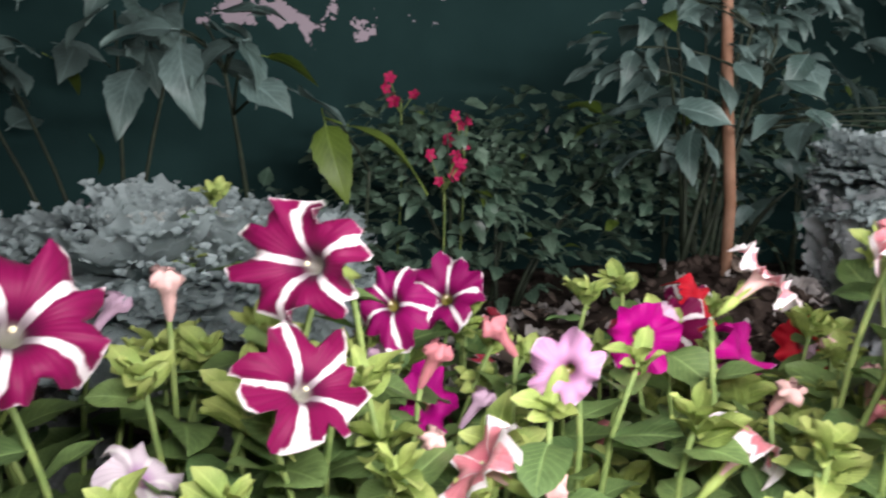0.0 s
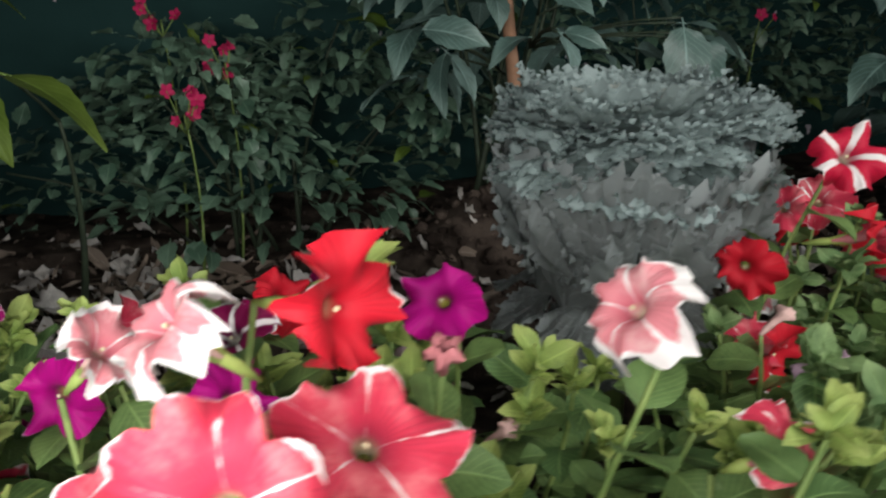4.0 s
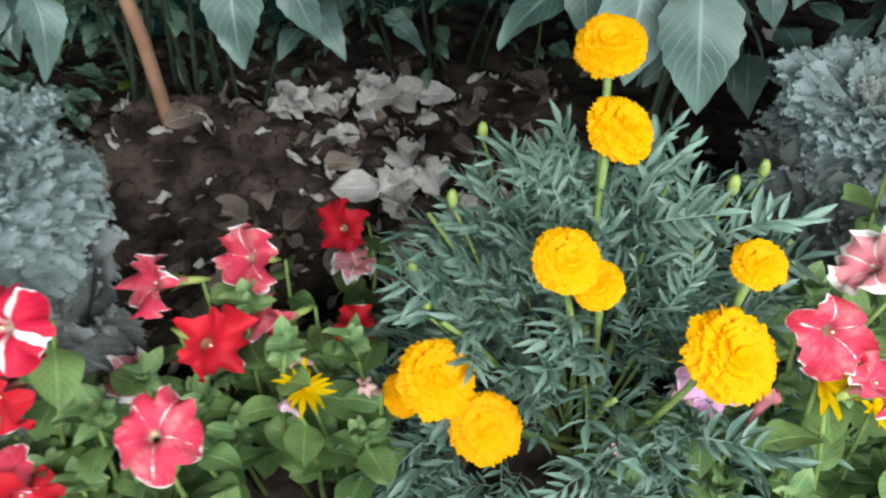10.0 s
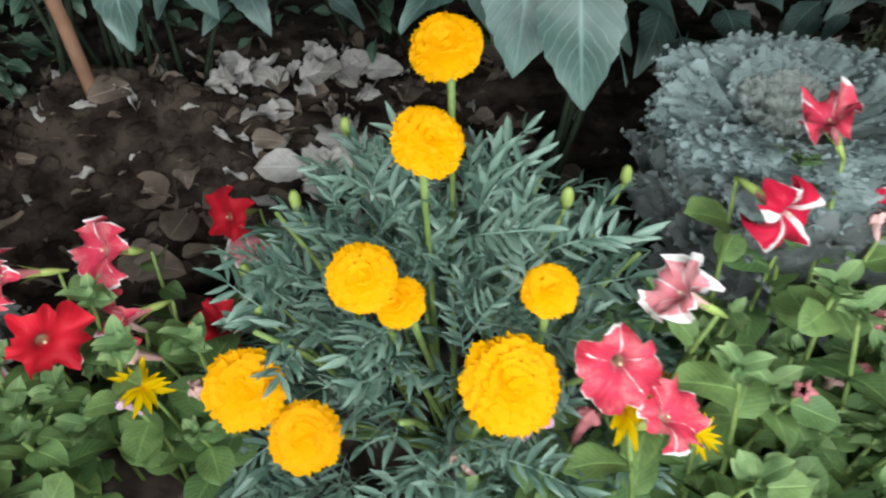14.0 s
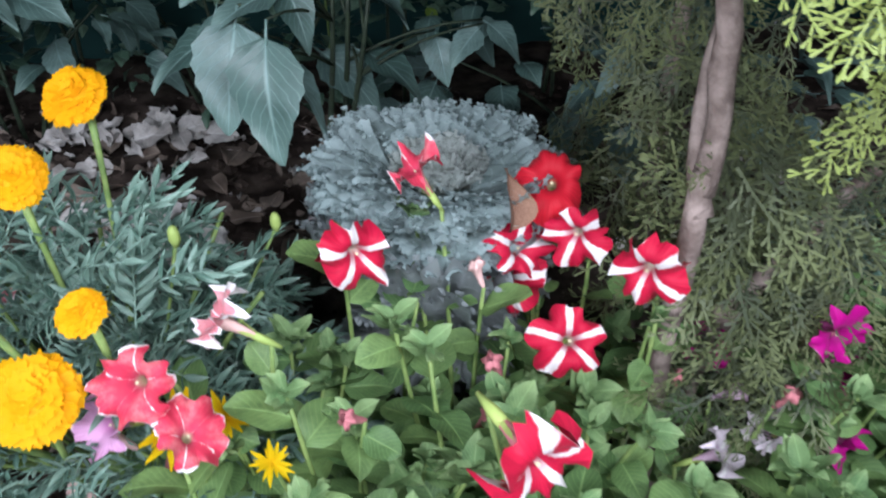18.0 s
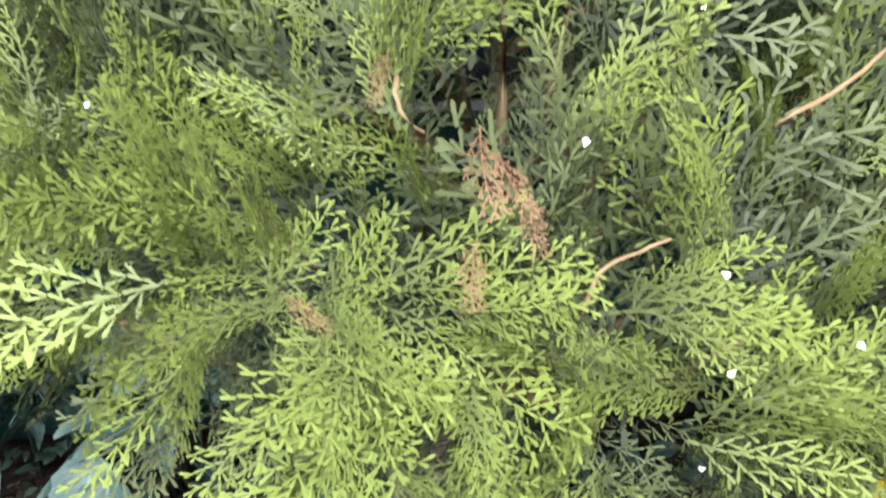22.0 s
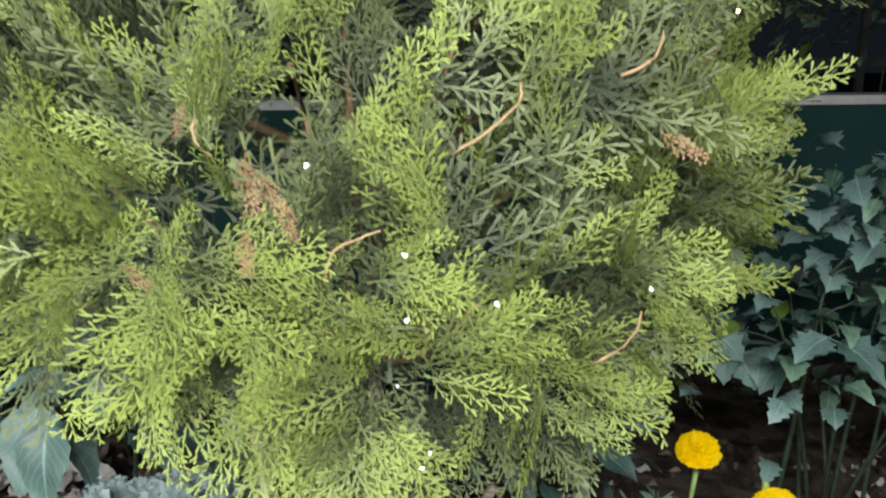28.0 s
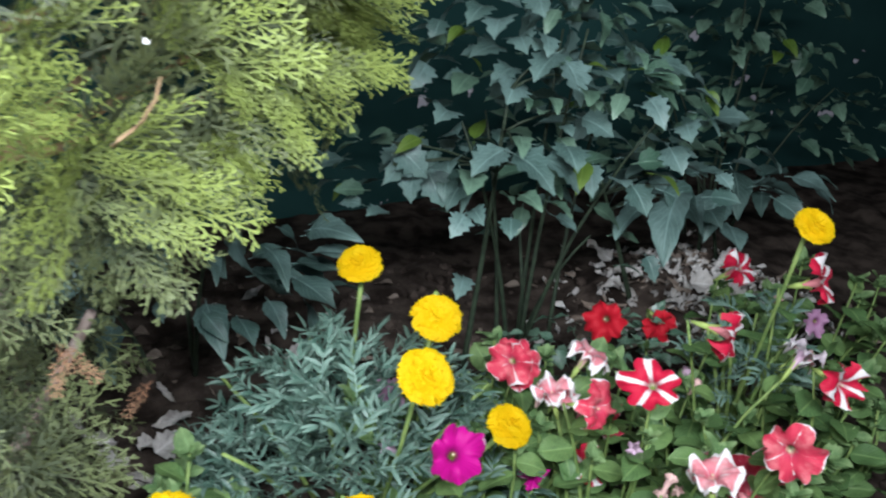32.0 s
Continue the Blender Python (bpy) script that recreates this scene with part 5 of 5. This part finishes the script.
PALE = [(0.519, 1.893), (0.56, 1.86), (0.589, 1.823), (0.63, 1.85), (0.66, 1.90), (0.50, 1.83), (0.44, 1.85), (0.624, 1.543), (0.70, 1.70), (0.58, 1.24), (0.62, 1.27), (0.47, 1.92), (0.55, 1.80), (0.60, 1.94), (0.68, 1.62), (0.72, 1.55), (0.57, 1.68), (0.66, 1.48), (0.50, 1.72), (0.74, 1.78), (0.36, 1.80), (0.64, 1.36),
        (0.872, 1.376), (0.90, 1.35), (0.93, 1.41), (1.33, 1.50), (1.37, 1.47), (1.50, 1.30), (1.55, 1.26), (1.47, 1.24), (1.75, 1.75), (1.82, 1.72), (2.62, 1.55)]
PALE += [(rnd.gauss(0.60, 0.07), rnd.gauss(1.82, 0.07)) for _ in range(22)] + [(rnd.gauss(0.66, 0.05), rnd.gauss(1.56, 0.08)) for _ in range(8)] + [(rnd.gauss(1.50, 0.05), rnd.gauss(1.44, 0.06)) for _ in range(10)]
PALE += [(0.79, 1.55), (0.84, 1.49), (0.96, 1.21), (0.57, 1.37), (0.77, 1.53), (0.66, 1.41), (1.53, 2.03), (1.52, 1.20), (1.49, 1.08)] + [(rnd.gauss(0.70, 0.06), rnd.gauss(1.45, 0.07)) for _ in range(8)] + [(rnd.gauss(-0.40, 0.12), rnd.gauss(1.55, 0.13)) for _ in range(10)] + [(rnd.gauss(2.70, 0.10), rnd.gauss(1.80, 0.08)) for _ in range(22)] + [(1.49, 1.49), (1.46, 1.46), (1.53, 1.47), (1.70, 1.98), (1.66, 1.95)]
for x, y in PALE:
    broad = 0.4 < x < 0.78 and y > 1.45 and rnd.random() < 0.35
    lf = new("pale_leaf", rnd.choice(FLATLEAF if broad else PALELEAF))
    a = rnd.uniform(0, 6.3)
    lf.matrix_basis = along((x, y, ground_z(x, y) + 0.022), (math.cos(a), math.sin(a), rnd.uniform(0.0, 0.3)), up=(0, -0.8, 1), size=rnd.uniform(0.05, 0.08) if broad else rnd.uniform(0.03, 0.08), twist=rnd.uniform(-0.4, 0.4))
    tagged(lf, "pale bleached fallen leaf lying on the soil", "fallen leaf", "fallen leaves")
for k in range(270):
    x, y = rnd.uniform(-0.7, 2.9), rnd.uniform(1.15, 2.05)
    if k < 160:
        x, y = rnd.gauss(0.68, 0.24), rnd.gauss(1.55, 0.22)
    lf = new("dead_leaf", rnd.choice(DLEAF))
    a = rnd.uniform(0, 6.3)
    lf.matrix_basis = along((x, y, ground_z(x, y) + 0.010), (math.cos(a), math.sin(a), rnd.uniform(-0.05, 0.25)), size=0.014 + 0.06 * rnd.random() ** 2, twist=rnd.uniform(-0.5, 0.5))
    tagged(lf, "brown curled fallen leaf lying on the soil", "fallen leaf", "fallen leaves")
BIGLEAF = [leaf_mesh("dead_leaf", M_DEAD, w, 9, 6, d, 0.2, wave=0.09, seed=i + 80, base=0.8, blunt=0.6) for i, (w, d) in enumerate(((0.85, 0.12), (0.7, 0.2), (0.95, 0.05)))]
for k in range(34):
    x, y = ((0.42, 1.49), (0.44, 1.95), (1.06, 1.52), (1.17, 1.40), (0.55, 1.37), (0.57, 1.20), (0.56, 1.08), (0.37, 1.80), (0.96, 1.21), (1.01, 1.13))[k] if k < 10 else (rnd.uniform(0.30, 1.1), rnd.uniform(1.05, 1.95))
    lf = new("dead_leaf", rnd.choice(BIGLEAF))
    a = rnd.uniform(0, 6.3)
    lf.matrix_basis = along((x, y, ground_z(x, y) + 0.014), (math.cos(a), math.sin(a), rnd.uniform(0.0, 0.2)), up=(0, -0.5, 1), size=rnd.uniform(0.055, 0.085), twist=rnd.uniform(-0.3, 0.3))
    tagged(lf, "broad dull brown fallen leaf lying on the soil", "fallen leaf", "fallen leaves")
brown = new("dead_leaf", leaf_mesh("dead_leaf", plain("russet_leaf", (0.22, 0.11, 0.07), (0.34, 0.20, 0.14), 60, 0.7, 0.2, 0.4), 0.62, 8, 6, 0.25, 0.9, wave=0.06, seed=44, base=0.75))
brown.matrix_basis = along((1.222, 1.060, 0.365), (0.10, 0.45, 0.60), up=(0.9, -0.7, 0.6), size=0.060)
tagged(brown, "dry brown leaf caught on the kale", "fallen leaf", "fallen leaves")


def dry_litter():
    """Straw, shreds and crumbled leaves strewn over the soil."""
    r = random.Random(91)
    items = []
    for k in range(1180):
        if 620 <= k < 900:
            x, y = r.gauss(-0.35, 0.16), r.gauss(1.52, 0.14)
            a = r.uniform(0, 6.3)
            items.append((r.choice([PALELEAF[3], STRAW, STRAW, DLEAF[1]]), along((x, y, ground_z(x, y) + 0.012), (math.cos(a), math.sin(a), r.uniform(0, 0.35)), up=(0, -0.5, 1), size=r.uniform(0.03, 0.09), twist=r.uniform(-0.5, 0.5))))
            continue
        x, y = (r.uniform(-0.7, 1.0), r.uniform(1.15, 2.0)) if k < 380 else ((r.uniform(1.0, 3.0), r.uniform(1.25, 2.0)) if k < 500 else (r.gauss(2.72, 0.15), r.gauss(1.76, 0.13)))
        a = r.uniform(0, 6.3)
        m = along((x, y, ground_z(x, y) + 0.010), (math.cos(a), math.sin(a), r.uniform(-0.05, 0.3)), up=(0, -0.5, 1), size=r.uniform(0.015, 0.05), twist=r.uniform(-0.5, 0.5))
        items.append((r.choice(DLEAF[:2] + PALELEAF[1:4:2] + [STRAW] if k < 500 else [DLEAF[1], PALELEAF[3], PALELEAF[1]]), m))
    me = joined("dry_litter", items)
    tagged(new("dry_litter", me), "dry straw and crumbled leaf shreds strewn on the soil", "litter", kind="stuff")


STRAW = leaf_mesh("straw", M_DEAD, 0.07, 4, 2, 0.1, 0.3, wave=0.04, seed=71, base=0.7)
dry_litter()


def clods():
    verts, faces = [], []
    r = random.Random(3)
    bm = bmesh.new()
    bmesh.ops.create_icosphere(bm, subdivisions=1, radius=1.0)
    ico = [v.co.copy() for v in bm.verts]
    tri = [tuple(v.index for v in f.verts) for f in bm.faces]
    bm.free()
    for k in range(3500):
        x, y = (r.uniform(-0.9, 3.0), r.uniform(0.75, 2.2)) if k < 2600 else (r.gauss(0.34, 0.16), r.gauss(1.52, 0.13))
        s = 0.004 + 0.016 * r.random() ** 3
        n = len(verts)
        sq = (r.uniform(0.7, 1.2), r.uniform(0.7, 1.2), r.uniform(0.5, 0.9))
        verts += [(x + c.x * s * sq[0], y + c.y * s * sq[1], ground_z(x, y) + s * 0.3 + c.z * s * sq[2] * (1 + 0.3 * r.uniform(-1, 1))) for c in ico]
        faces += [tuple(n + i for i in t) for t in tri]
    tagged(new("soil_clods", mesh_of("soil_clods", verts, faces, M_SOIL, smooth=False)), "loose crumbs and clods of dark soil", "soil", kind="stuff")


clods()

# ---- conifer ----
def spray_data(seed, dense=1.0):
    """A flat fan of scale-leaf twigs, length 1 along y, in the xy plane; verts, faces, uvs."""
    r = random.Random(seed)
    verts, faces, uvs = [], [], []

    def twig(p, d, length, w, z, link=None):
        q = Vector((-d.y, d.x, 0))
        tip = p + d * length
        n = len(verts)
        for v in (p - q * w * 0.95, p + q * w * 0.95, p.lerp(tip, 0.84) - q * w * 0.85, p.lerp(tip, 0.84) + q * w * 0.85 + Vector((0, 0, 0.35 * w)), tip):
            verts.append(v + Vector((0, 0, z)))
            uvs.append((0.25, min(1.0, max(0.0, v.y + 0.8 * abs(v.x)))))
        faces.extend([(n if link is None else link, n + 1, n + 3, n + 2), (n + 2, n + 3, n + 4)])
        return tip, n + 1

    axis = Vector((0, 0, 0))
    d = Vector((0, 1, 0))
    n_seg, bend, last = 12, r.uniform(-0.04, 0.04), None
    for i in range(n_seg):
        t = i / n_seg
        d = Vector((d.x + bend + r.uniform(-0.05, 0.05), 1, 0)).normalized()
        z = -0.10 * t * t
        nxt, here = twig(axis, d, 1.2 / n_seg, 0.017 * (1 - 0.4 * t), z, last)
        last = here + 3
        side = 1 if i % 2 else -1
        if i > 0:
            ang = radians(r.uniform(34, 46)) * side
            sd = Vector((d.x * math.cos(ang) + d.y * math.sin(ang), -d.x * math.sin(ang) + d.y * math.cos(ang), 0))
            length = 0.50 * (1 - 0.66 * t) * r.uniform(0.7, 1.2) * min(1, 0.45 + t * 2.2)
            steps = max(2, int(length / 0.072 * dense))
            p, root = axis, here
            for k in range(steps):
                sd = (sd + Vector((0, 0.10, 0))).normalized()
                zz = z - 0.06 * (k / steps) ** 2
                np_, me_ = twig(p, sd, length / steps * 1.2, 0.0150, zz, root)
                a2 = radians(r.uniform(24, 46)) * (1 if k % 2 else -1)
                d2 = Vector((sd.x * math.cos(a2) + sd.y * math.sin(a2), -sd.x * math.sin(a2) + sd.y * math.cos(a2), 0))
                tip2, two = twig(p, d2, 0.155 * (1 - 0.45 * k / steps) * r.uniform(0.7, 1.25), 0.0165, zz + r.uniform(-0.012, 0.012), me_)
                if k < steps * 0.5 and r.random() < 0.6:
                    a3 = a2 * 0.6
                    d3 = Vector((d2.x * math.cos(a3) + d2.y * math.sin(a3), -d2.x * math.sin(a3) + d2.y * math.cos(a3), 0))
                    twig(p.lerp(tip2, 0.45), d3, 0.08 * r.uniform(0.7, 1.2), 0.015, zz + r.uniform(-0.012, 0.012), two + 2)
                p, root = np_, me_ + 3
        axis = Vector((nxt.x, nxt.y, 0))
    return verts, faces, uvs


SPRAY_RAW = [spray_data(s) for s in range(5)]
SPRAY = [mesh_of("spray", v, f, M_THUJA, u) for v, f, u in SPRAY_RAW]
SPRAY_SHADED = [mesh_of("spray", v, f, M_THUJASHADE, u) for v, f, u in [spray_data(s + 30, 0.65) for s in range(4)]]
DRY = mesh_of("dry_spray", *SPRAY_RAW[1][:2], M_DRYSPRAY, SPRAY_RAW[1][2])
CX, CY = 1.44, 1.32


def crown_r(z):
    """Radius of the crown at a height."""
    if z < 0.66:
        return 0.33 + 0.16 * max(0, (z - 0.42) / 0.24)
    if z < 0.92:
        return 0.49 + 0.02 * math.sin((z - 0.66) * 12)
    return 0.50 * max(0.0, 1 - ((z - 0.92) / 0.80) ** 2) ** 0.5


def crown_low(x):
    """Height of the crown's hanging lower edge, which dips beside the trunk."""
    return float(np.interp(x, (0.9, 1.12, 1.2, 1.35, 1.42, 1.5, 1.58, 1.65, 1.8, 1.95), (0.70, 0.65, 0.61, 0.60, 0.53, 0.485, 0.49, 0.51, 0.56, 0.64)))


def build_thuja():
    rnd = random.Random(19)
    base = Vector((1.365, 1.01, ground_z(1.365, 1.01)))
    tree = thing("conifer", base, "dense rounded thuja shrub with flat yellow-green sprays and bare forked stems", "conifer")
    stems = (((0, 0, -0.02), (-0.012, -0.026, 0.48), 0.0150), ((-0.008, -0.026, 0.46), (-0.035, -0.03, 0.70), 0.010), ((-0.006, -0.024, 0.44), (0.05, 0.05, 0.72), 0.009), ((0.02, 0.015, -0.02), (0.06, 0.03, 0.30), 0.010),
             ((0.06, 0.03, 0.28), (0.215, 0.03, 0.52), 0.0095), ((0.06, 0.28, -0.02), (0.08, 0.31, 1.35), 0.013))
    for a, b, r in stems:
        pts = bow(a, b, (rnd.uniform(-0.03, 0.03), 0.02, 0), 8)
        v, f = tube([p + Vector((0.003 * rnd.uniform(-1, 1), 0.003 * rnd.uniform(-1, 1), 0)) for p in pts], [r * (1 - 0.06 * i) * rnd.uniform(0.78, 1.3) for i in range(9)], 10)
        part("trunk", mesh_of("trunk", v, f, M_BARK), tree, label="pale bare forked stem")
    core = Vector((CX, CY, 0)) - base
    for k in range(26):
        a, z = rnd.uniform(0, 6.283), rnd.uniform(0.66, 1.35)
        tip = core + Vector((math.cos(a), math.sin(a), 0)) * crown_r(z) * 0.82 + Vector((0, 0, z))
        root = core * 0.8 + Vector((0, 0, max(0.58, z - 0.25)))
        v, f = tube(bow(root, tip, (0, 0, -0.03), 6), [0.008 - 0.0009 * i for i in range(7)], 6)
        part("limb", mesh_of("limb", v, f, M_TWIG), tree)
    inner, outer, near = [], [], 0
    for k in range(860):
        # a branchlet: a few flat sprays fanned out from one point near the crown's surface
        a = rnd.uniform(2.75, 6.68) if rnd.random() < 0.86 else rnd.uniform(0, 6.283)
        out = Vector((math.cos(a), math.sin(a), 0))
        z = 0.52 + 0.80 * rnd.random() if rnd.random() < 0.86 else rnd.uniform(1.30, 1.62)
        x_at = CX + out.x * crown_r(z)
        low = crown_low(x_at) + (0.05 if out.y > 0 else 0.0)
        if z < low + 0.11:
            z = low + rnd.uniform(0.11, 0.24)
        side = Vector((-out.y, out.x, 0))
        layer = rnd.random()
        swell = noise.noise((x_at * 8, z * 8, a)) * 0.055
        depth = rnd.uniform(0.94, 1.0) if layer < 0.55 else rnd.uniform(0.78, 0.93)
        r = crown_r(z) * (1 - 0.14 * max(0.0, out.x) + 0.07 * max(0.0, -out.x)) * depth + swell - 0.05
        p = core + out * max(0.02, r) + Vector((0, 0, z))
        rise = min(1.0, max(-1.0, (z - low - 0.20) / 0.14))
        way = (out * rnd.uniform(0.15, 0.5) + side * rnd.uniform(-0.55, 0.55) + Vector((0, 0, rise * rnd.uniform(0.5, 1.0) + 0.1))).normalized()
        face = (out + side * rnd.gauss(0, 0.45) + Vector((0, 0, rnd.uniform(-0.1, 0.5)))).normalized()
        if rnd.random() < 0.2:
            face = (side + out * rnd.uniform(-0.4, 0.6)).normalized()
        wing = way.cross(face).normalized()
        # recessed branchlets take the dark spray, whose colour holds the shade of the gaps
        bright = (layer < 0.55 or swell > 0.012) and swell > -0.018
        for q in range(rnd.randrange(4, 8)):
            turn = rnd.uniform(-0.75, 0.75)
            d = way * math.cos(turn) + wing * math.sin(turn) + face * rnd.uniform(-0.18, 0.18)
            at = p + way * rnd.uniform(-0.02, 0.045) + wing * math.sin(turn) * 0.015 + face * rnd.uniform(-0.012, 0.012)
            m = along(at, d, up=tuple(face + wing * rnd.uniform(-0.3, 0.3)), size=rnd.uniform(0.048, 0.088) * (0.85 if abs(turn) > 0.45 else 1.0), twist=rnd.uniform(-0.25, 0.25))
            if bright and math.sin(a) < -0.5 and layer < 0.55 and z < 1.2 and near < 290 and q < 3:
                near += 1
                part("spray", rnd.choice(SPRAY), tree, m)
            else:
                (outer if bright else inner).append((SPRAY[(k + q) % 5] if bright else SPRAY_SHADED[(k + q) % 4], m))
    # dim leafy twigs that hang round the stems under the crown, the shade there put into their colour
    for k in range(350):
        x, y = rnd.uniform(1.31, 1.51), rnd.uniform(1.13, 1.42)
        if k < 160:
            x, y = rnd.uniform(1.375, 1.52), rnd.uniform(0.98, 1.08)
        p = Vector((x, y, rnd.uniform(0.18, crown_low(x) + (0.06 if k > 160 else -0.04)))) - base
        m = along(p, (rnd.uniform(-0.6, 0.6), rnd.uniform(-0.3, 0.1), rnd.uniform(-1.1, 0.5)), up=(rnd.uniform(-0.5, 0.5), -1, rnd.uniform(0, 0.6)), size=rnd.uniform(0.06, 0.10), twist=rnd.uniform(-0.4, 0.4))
        inner.append((SPRAY_SHADED[k % 4], m))
    # the dense dull mass deeper in, its shade put into the colour as well
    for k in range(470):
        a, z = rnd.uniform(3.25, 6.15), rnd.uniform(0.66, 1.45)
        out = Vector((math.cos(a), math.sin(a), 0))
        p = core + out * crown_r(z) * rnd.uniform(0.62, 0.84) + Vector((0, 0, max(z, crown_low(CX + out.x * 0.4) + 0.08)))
        inner.append((SPRAY_SHADED[k % 4], along(p, Vector((rnd.uniform(-1, 1), rnd.uniform(-0.3, 0.3), rnd.uniform(-0.2, 1))), up=tuple(out + Vector((rnd.uniform(-0.5, 0.5), 0, rnd.uniform(-0.3, 0.5)))), size=rnd.uniform(0.10, 0.14), twist=rnd.uniform(-0.3, 0.3))))
    joined("inner_sprays", inner, tree, "dull inner sprays of the conifer, coloured darker for shade")
    joined("outer_sprays", outer, tree, "further outer sprays of the conifer")
    # withered sprays and bare twigs on the crown's face
    for x, y, z, s, up in ((1.402, 0.830, 0.878, 0.034, -1), (1.410, 0.835, 0.866, 0.028, -0.8), (1.400, 0.835, 0.826, 0.027, -1), (1.425, 0.84, 0.845, 0.024, -1), (1.306, 0.845, 0.800, 0.026, -0.6), (1.363, 0.84, 0.912, 0.022, -1),
                           (1.680, 0.865, 0.888, 0.030, -0.4), (1.574, 0.93, 0.550, 0.038, -0.8), (1.322, 0.92, 0.675, 0.026, -1), (1.58, 0.95, 0.530, 0.034, -0.6), (1.62, 1.06, 0.42, 0.035, -0.4)):
        part("dry_spray", DRY, tree, along(Vector((x, y, z)) - base, (rnd.uniform(-0.6, 0.6), -0.3, up), up=(0, -1, 0.2), size=s, twist=rnd.uniform(-0.6, 0.6)), label="withered orange-brown spray")
    for line in (((1.448, 0.83, 0.786), (1.456, 0.825, 0.809), (1.474, 0.825, 0.819), (1.493, 0.83, 0.827)), ((1.537, 0.84, 0.874), (1.564, 0.83, 0.893), (1.580, 0.83, 0.910), (1.582, 0.84, 0.925)),
                 ((1.365, 0.84, 0.900), (1.366, 0.83, 0.885), (1.381, 0.83, 0.871)), ((1.652, 0.86, 0.925), (1.672, 0.85, 0.938), (1.679, 0.86, 0.960)), ((1.641, 0.86, 0.715), (1.667, 0.85, 0.740), (1.676, 0.86, 0.764))):
        ends = [Vector(line[0]) * 2 - Vector(line[1]), *[Vector(q) for q in line], Vector(line[-1]) * 2 - Vector(line[-2])]
        pts = []
        for i in range(1, len(ends) - 2):
            a, b, c, d = ends[i - 1:i + 3]
            pts += [0.5 * (2 * b + (c - a) * t + (2 * a - 5 * b + 4 * c - d) * t * t + (3 * b - a - 3 * c + d) * t ** 3) for t in (0.0, 0.25, 0.5, 0.75)]
        pts = [q + Vector((rnd.uniform(-1, 1), rnd.uniform(-1, 1), rnd.uniform(-1, 1))) * 0.0008 + Vector((0, 0.008, 0)) - base for q in pts]
        v, f = tube(pts, [0.0014 * (1 - 0.5 * i / len(pts)) for i in range(len(pts))], 6)
        part("twig", mesh_of("twig", v, f, M_TWIG), tree, label="bare orange-brown twig")
    return tree


build_thuja()

# fallen white petals caught in the conifer
rnd = random.Random(2)
FLAKE = leaf_mesh("white_petal", M_PAPER, 0.8, 4, 3, 0.2, 0.2, wave=0.08, seed=2)
for x, y, z in ((1.232, 0.83, 0.890), (1.508, 0.82, 0.812), (1.565, 0.82, 0.782), (1.499, 0.82, 0.722), (1.446, 0.82, 0.873), (1.506, 0.81, 0.771), (1.522, 0.82, 0.674), (1.518, 0.815, 0.664), (1.672, 0.84, 0.783)):
    fk = new("white_petal", FLAKE)
    fk.matrix_basis = along((x, y - 0.008, z), (rnd.uniform(-1, 1), -0.3, rnd.uniform(-1, 1)), up=(0, -1, 0.3), size=rnd.uniform(0.0035, 0.0055))
    tagged(fk, "small white fallen petal caught on the conifer", "petal", "white petals")
